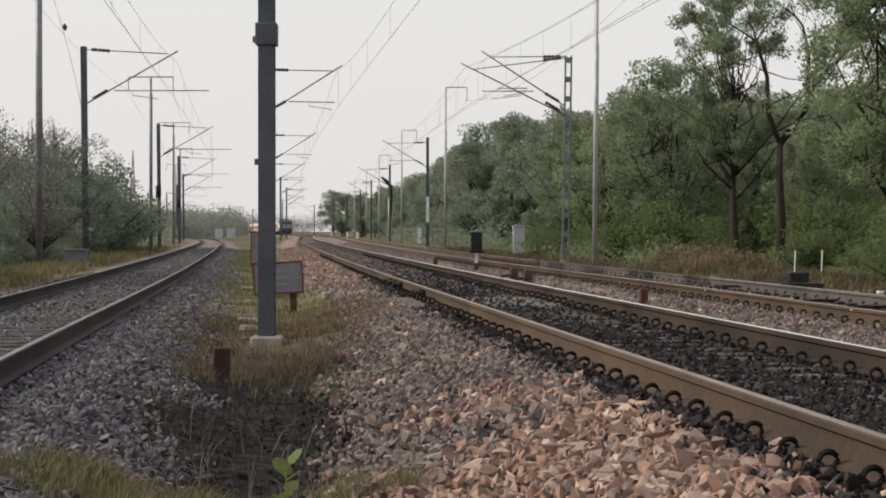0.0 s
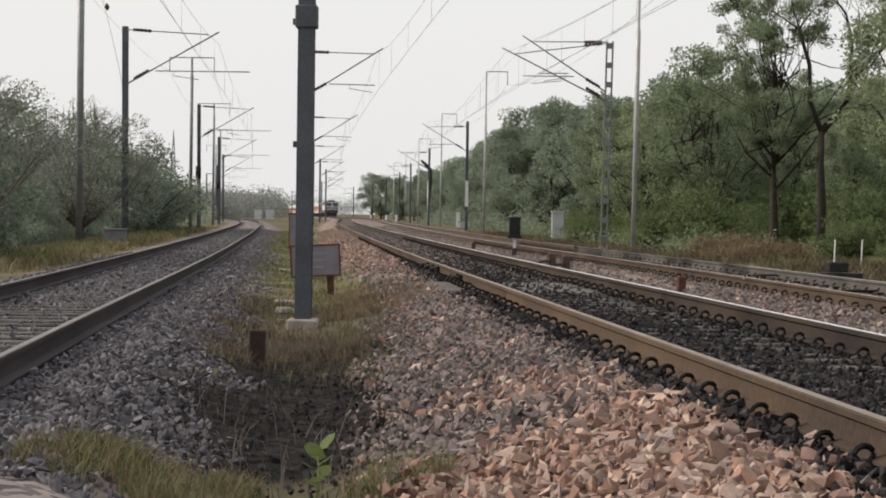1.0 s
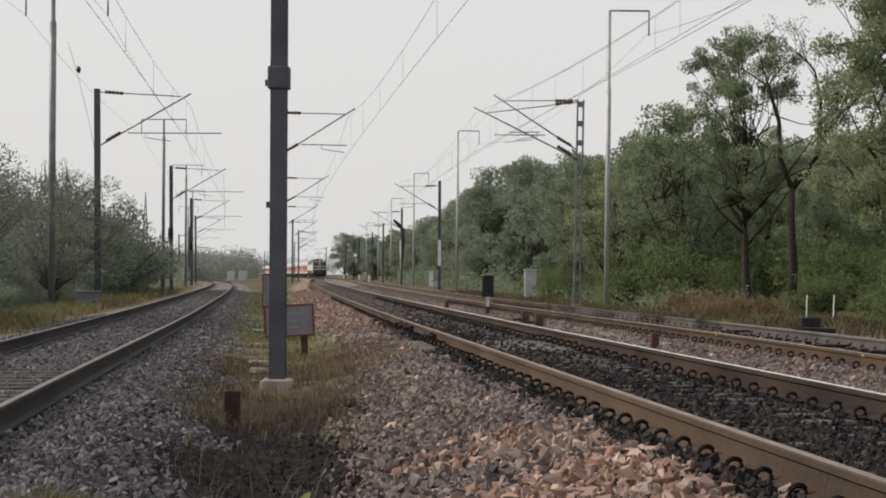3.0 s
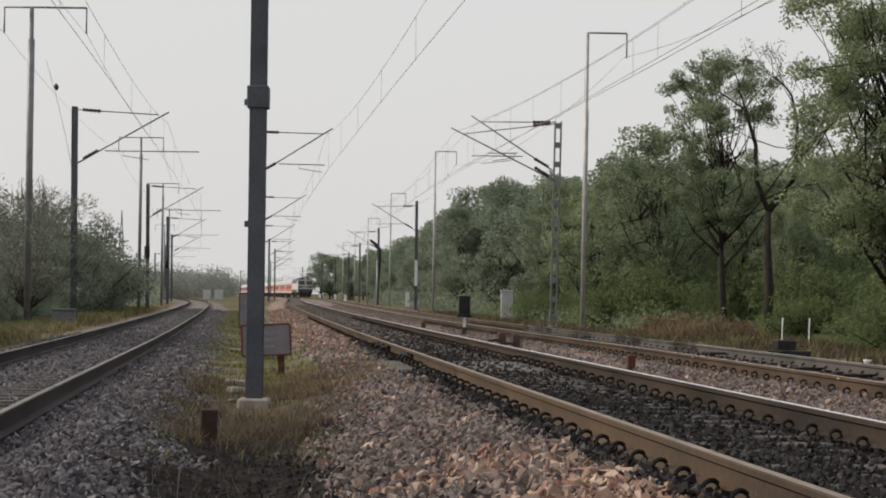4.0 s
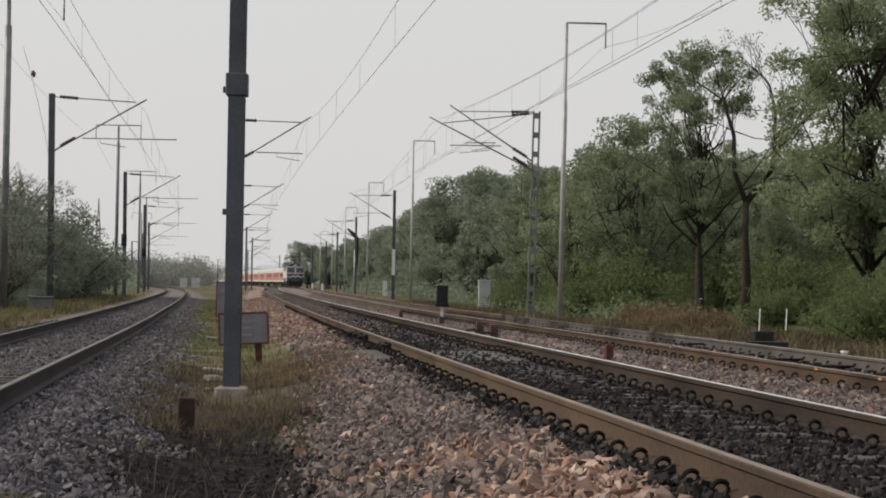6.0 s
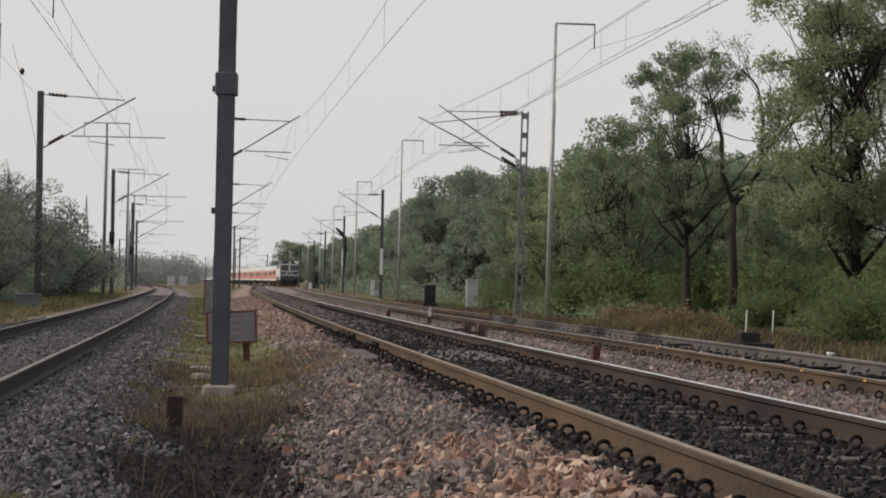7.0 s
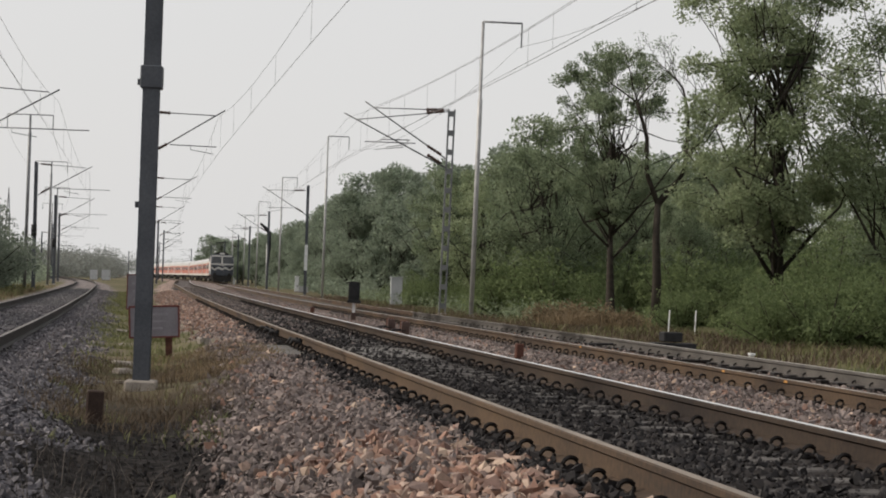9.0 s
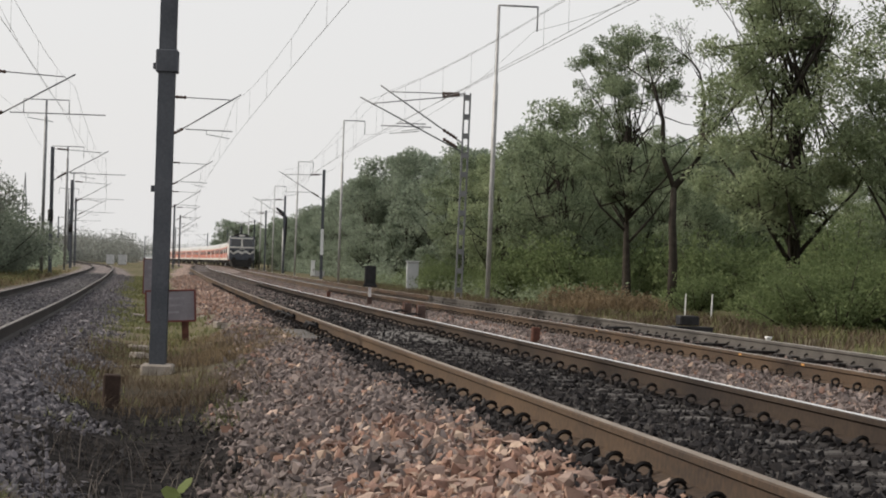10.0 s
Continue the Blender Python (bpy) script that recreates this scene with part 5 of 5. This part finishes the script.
def bond_boxes():
    """Upright junction plates and hanging cables against the main line's outer rail."""
    for k, (dx, y) in enumerate(((1.5, 33.6), (1.62, 34.6), (1.55, 35.8), (1.66, 36.8))):
        x = float(X1(y)) + dx
        th = empty("junction_post", pose(x, y, H(x, y) - 0.05, 0, 0, 5), "rusty junction plate with black cables at the rail", "junction box", "junction posts")
        part("plate", boxed(-0.07, 0.07, -0.05, 0.05, 0, 0.36, 0.008), M["rustred"] if k % 2 else M["insul"], th)
        tubes("cable", [([[0, -0.04, 0.2], [-0.18, -0.05, 0.2], [-0.34, -0.06, 0.13], [-0.46, -0.1, 0.06], [-0.55, -0.2, 0.04]], 0.014)], M["black"], th)
    for k, y in enumerate((27.0, 27.5, 31.2, 32.4, 33.6)):
        x = float(X1(y)) - GAUGE / 2 - 0.09
        th = empty("rail_bond", pose(x, y, -0.15, 0, 0, 5), "black bonding cable looped against the rail web", "cable", "rail bonds")
        tubes("loop", [([[0.05, -0.2, 0.06], [-0.05, -0.1, 0.1], [-0.1, 0.02, 0.02], [-0.04, 0.14, 0.1], [0.05, 0.22, 0.07]], 0.02)], M["black"], th)
        part("lug", boxed(0.03, 0.08, -0.05, 0.05, 0.02, 0.12), M["black"], th)


bond_boxes()


def water_crane():
    x, y = -5.9, 212.0
    th = empty("water_column", pose(x, y, H(x, y)), "old dark swan-neck water column on a pale post", "water column")
    tubes("post", [([[0, 0, 0], [0, 0, 5.0]], 0.16)], M["pole"], th, n=10)
    tubes("sleeve", [([[0.1, 0, 2.4], [0.2, 0, 4.6], [0.1, 0, 6.2], [-0.3, 0, 6.7], [-0.9, 0, 7.2]], [0.07, 0.15, 0.24, 0.2, 0.12])], M["black"], th, n=9)


water_crane()


def mast_tower(x, y, h):
    th = empty("lattice_tower", pose(x, y, -0.6), "distant slim lattice tower", "tower")
    for sx in (-1, 1):
        for sy in (-1, 1):
            tubes("leg", [([[sx * 1.5, sy * 1.5, 0], [0, 0, h]], 0.14)], M["tube"], th, n=4)
    for k in range(1, 9):
        w = 1.5 * (1 - k / 10)
        tubes("brace", [([[-w, -w, h * k / 10], [w, -w, h * (k + 0.6) / 10]], 0.09)], M["tube"], th, n=4)


mast_tower(-113.0, 700.0, 31.0)


cabinet(-12.6, 66.0, 0.75, 0.4, 0.62, M["tube"], "low blue-grey cable box by a mast foot")


def litter(x, y, w, d, h, m, name, label, rz):
    th = empty(name, pose(x, y, H(x, y) + 0.01, 4, 3, rz), label, "debris")
    bm = boxed(-w / 2, w / 2, -d / 2, d / 2, 0, h, 0.012)
    rng = random.Random(int(x * 100))
    for v in bm.verts:
        v.co += Vector((rng.uniform(-1, 1), rng.uniform(-1, 1), rng.uniform(-0.5, 0.5))) * 0.015
    part("body", bm, m, th)


litter(-2.62, 26.3, 0.36, 0.2, 0.07, M["concrete"], "concrete_slab", "broken pale concrete slab lying in grass", 20)
litter(-2.5, 24.6, 0.2, 0.16, 0.07, M["concrete"], "concrete_block", "small grey concrete block in the grass", 50)
litter(-4.05, 40.0, 0.3, 0.15, 0.05, M["concrete"], "white_rag", "crumpled white scrap in the grass", 10)
litter(-3.3, 33.0, 0.22, 0.16, 0.05, M["concrete"], "white_rag", "crumpled white scrap in the grass", 70)
litter(-1.85, 31.0, 0.2, 0.14, 0.1, M["concrete"], "white_stone", "whitish stone on the ballast edge", 30)
litter(-2.35, 22.8, 0.14, 0.1, 0.04, M["concrete"], "paper_scrap", "pale scrap of paper in dry grass", 120)


# ---- grass and weeds ----
def blades(name, xs, ys, hgt, width, material, label, seed, category="grass"):
    rng = np.random.RandomState(seed)
    n = len(xs)
    z = height(xs, ys) - 0.02
    a = rng.uniform(0, 6.283, n)
    h = hgt * rng.uniform(0.45, 1.25, n)
    l = h * rng.uniform(0.25, 1.2, n)
    w = width * rng.uniform(0.6, 1.3, n)
    bx, by = np.cos(a), np.sin(a)
    sx, sy = -by * w, bx * w
    lx, ly = np.cos(a) * l, np.sin(a) * l
    p = np.stack([np.stack([xs - sx, ys - sy, z], 1), np.stack([xs + sx, ys + sy, z], 1),
                  np.stack([xs + lx * 0.4 + sx * 0.8, ys + ly * 0.4 + sy * 0.8, z + h * 0.6], 1), np.stack([xs + lx * 0.4 - sx * 0.8, ys + ly * 0.4 - sy * 0.8, z + h * 0.6], 1),
                  np.stack([xs + lx, ys + ly, z + h], 1)], 1).reshape(-1, 3)
    o = np.arange(n) * 5
    f = [[i, i + 1, i + 2, i + 3] for i in o] + [[i + 3, i + 2, i + 4] for i in o]
    return tagged(mesh_ob(name, p, f, material), label, category, kind="stuff")


def tufts(cx, cy, n, spread, seed):
    rng = np.random.RandomState(seed)
    i = rng.randint(0, len(cx), n)
    return np.asarray(cx)[i] + rng.normal(0, spread, n), np.asarray(cy)[i] + rng.normal(0, spread, n)


gr = np.random.RandomState(77)


def ditch_points(n, y0, y1, half, seed):
    rng = np.random.RandomState(seed)
    y = rng.uniform(y0, y1, n)
    lo, hi = X3(y) + EDGE3(y), X1(y) - EDGE1(y)
    return (lo + hi) / 2 + rng.uniform(-1, 1, n) * np.maximum(0.3, (hi - lo) / 2) * half, y


def clear_of(px, py, x, y, r):
    k = np.hypot(px - x, py - y) > r
    return px[k], py[k]


cx, cy = ditch_points(90, 16.6, 27, 1.0, 1)
cx, cy = clear_of(cx, cy, -2.1, 21.5, 0.55)
blades("dry_grass", *tufts(cx, cy, 5200, 0.2, 2), 0.15, 0.004, M["grass_brown"], "dry brown grass in the ditch between the tracks", 3)
cx, cy = ditch_points(46, 22.6, 29, 0.9, 31)
blades("dry_grass", *tufts(cx + 0.75, cy, 5200, 0.2, 32), 0.1, 0.005, M["grass_dry"], "straw-coloured grass behind the mast", 33)
cx, cy = ditch_points(70, 14.5, 22, 1.05, 34)
cx, cy = clear_of(cx, cy, -2.1, 21.5, 0.55)
blades("green_grass", *tufts(cx[:22], cy[:22], 800, 0.12, 35), 0.11, 0.0045, M["grass_green"], "patchy dull green grass in the ditch", 36)
cx, cy = ditch_points(300, 24, 120, 0.8, 4)
blades("green_grass", *tufts(cx - 0.25, cy, 13000, 0.18, 5), 0.12, 0.009, M["grass_green"], "short green grass in the ditch", 6)
g9 = np.random.RandomState(50)
cx = np.concatenate([g9.uniform(-2.1, -1.15, 26), g9.uniform(-0.55, -0.2, 5)])
cy = np.concatenate([g9.uniform(8.3, 9.6, 26), g9.uniform(9.3, 10.2, 5)])
blades("green_grass", *tufts(cx, cy, 2400, 0.07, 8), 0.13, 0.0035, M["grass_green"], "yellow-green grass tufts in the foreground ditch", 9)
blades("dry_grass", *tufts(cx, cy, 1300, 0.1, 10), 0.14, 0.003, M["grass_dry"], "dry straw stalks in the foreground ditch", 11)
cx, cy = ditch_points(90, 9.6, 18.5, 1.0, 12)
blades("burnt_weeds", *tufts(cx, cy, 900, 0.14, 13), 0.12, 0.003, M["burnt"], "burnt black weeds on the ditch floor", 14)
blades("dry_stalks", *tufts(cx[:25], cy[:25] * 0.4 + 6.0, 130, 0.15, 37), 0.26, 0.003, M["twig"], "thin dead stalks over burnt ground", 38)
bx, by = ditch_points(900, 9.5, 16, 1.0, 39)
scatter("ballast_ditch", bx, by, 0.022, M["stone_dark"], "scattered sooty stones on the ditch floor", seed=40)
yy = gr.uniform(30, 130, 800)
blades("dry_grass", *tufts(X2(yy) + gr.uniform(2.8, 7.5, 800), yy, 15000, 0.22, 15), 0.24, 0.012, M["grass_brown"], "tall dry grass beside the second line", 16)
yy = gr.uniform(24, 110, 700)
blades("green_grass", *tufts(X2(yy) + gr.uniform(3.2, 9.5, 700), yy, 10000, 0.25, 17), 0.24, 0.01, M["grass_green"], "green weeds beside the second line", 18)
yy = gr.uniform(20, 140, 800)
blades("dry_grass", *tufts(X3(yy) - gr.uniform(2.4, 8, 800), yy, 10000, 0.25, 19), 0.26, 0.014, M["grass_dry"], "dry grass along the loop line", 20)
blades("green_grass", *tufts(X3(yy) - gr.uniform(2.8, 9, 800), yy, 20000, 0.3, 21), 0.3, 0.015, M["grass_green"], "green weeds along the loop line", 22)


g3 = np.random.RandomState(91)
cx, cy = g3.uniform(7.0, 9.4, 40), g3.uniform(55.5, 59.0, 40)
blades("dry_grass", *tufts(cx, cy, 3600, 0.3, 92), 0.5, 0.012, M["grass_dry"], "tall straw-brown grass clump by the turnout", 93)


def seedling():
    """A young broad-leaved plant."""
    x, y = -0.79, 9.5
    th = empty("seedling", pose(x, y, H(x, y) - 0.02), "young plant with pale green broad leaves", "plant")
    rng = random.Random(4)
    tubes("stem", [([[0, 0, 0], [0.02, 0, 0.15], [0.0, 0.01, 0.3]], [0.008, 0.006, 0.004])], M["fresh"], th)
    for k in range(9):
        h = 0.06 + 0.026 * k
        a = k * 2.4
        d = Vector((math.cos(a), math.sin(a), 0.35 + 0.08 * k)).normalized()
        s = Vector((-math.sin(a), math.cos(a), 0.2))
        ln = 0.085 + 0.004 * k
        p = Vector((0.01, 0, h))
        bm = bmesh.new()
        q = [p, p + d * ln * 0.35 + s * ln * 0.42, p + d * ln * 0.8 + s * ln * 0.36, p + d * ln * 1.05, p + d * ln * 0.8 - s * ln * 0.36, p + d * ln * 0.35 - s * ln * 0.42]
        bm.faces.new([bm.verts.new(c) for c in q])
        bmesh.ops.solidify(bm, geom=list(bm.faces), thickness=0.002)
        part("leaf", bm, M["fresh"], th)


seedling()
motions()
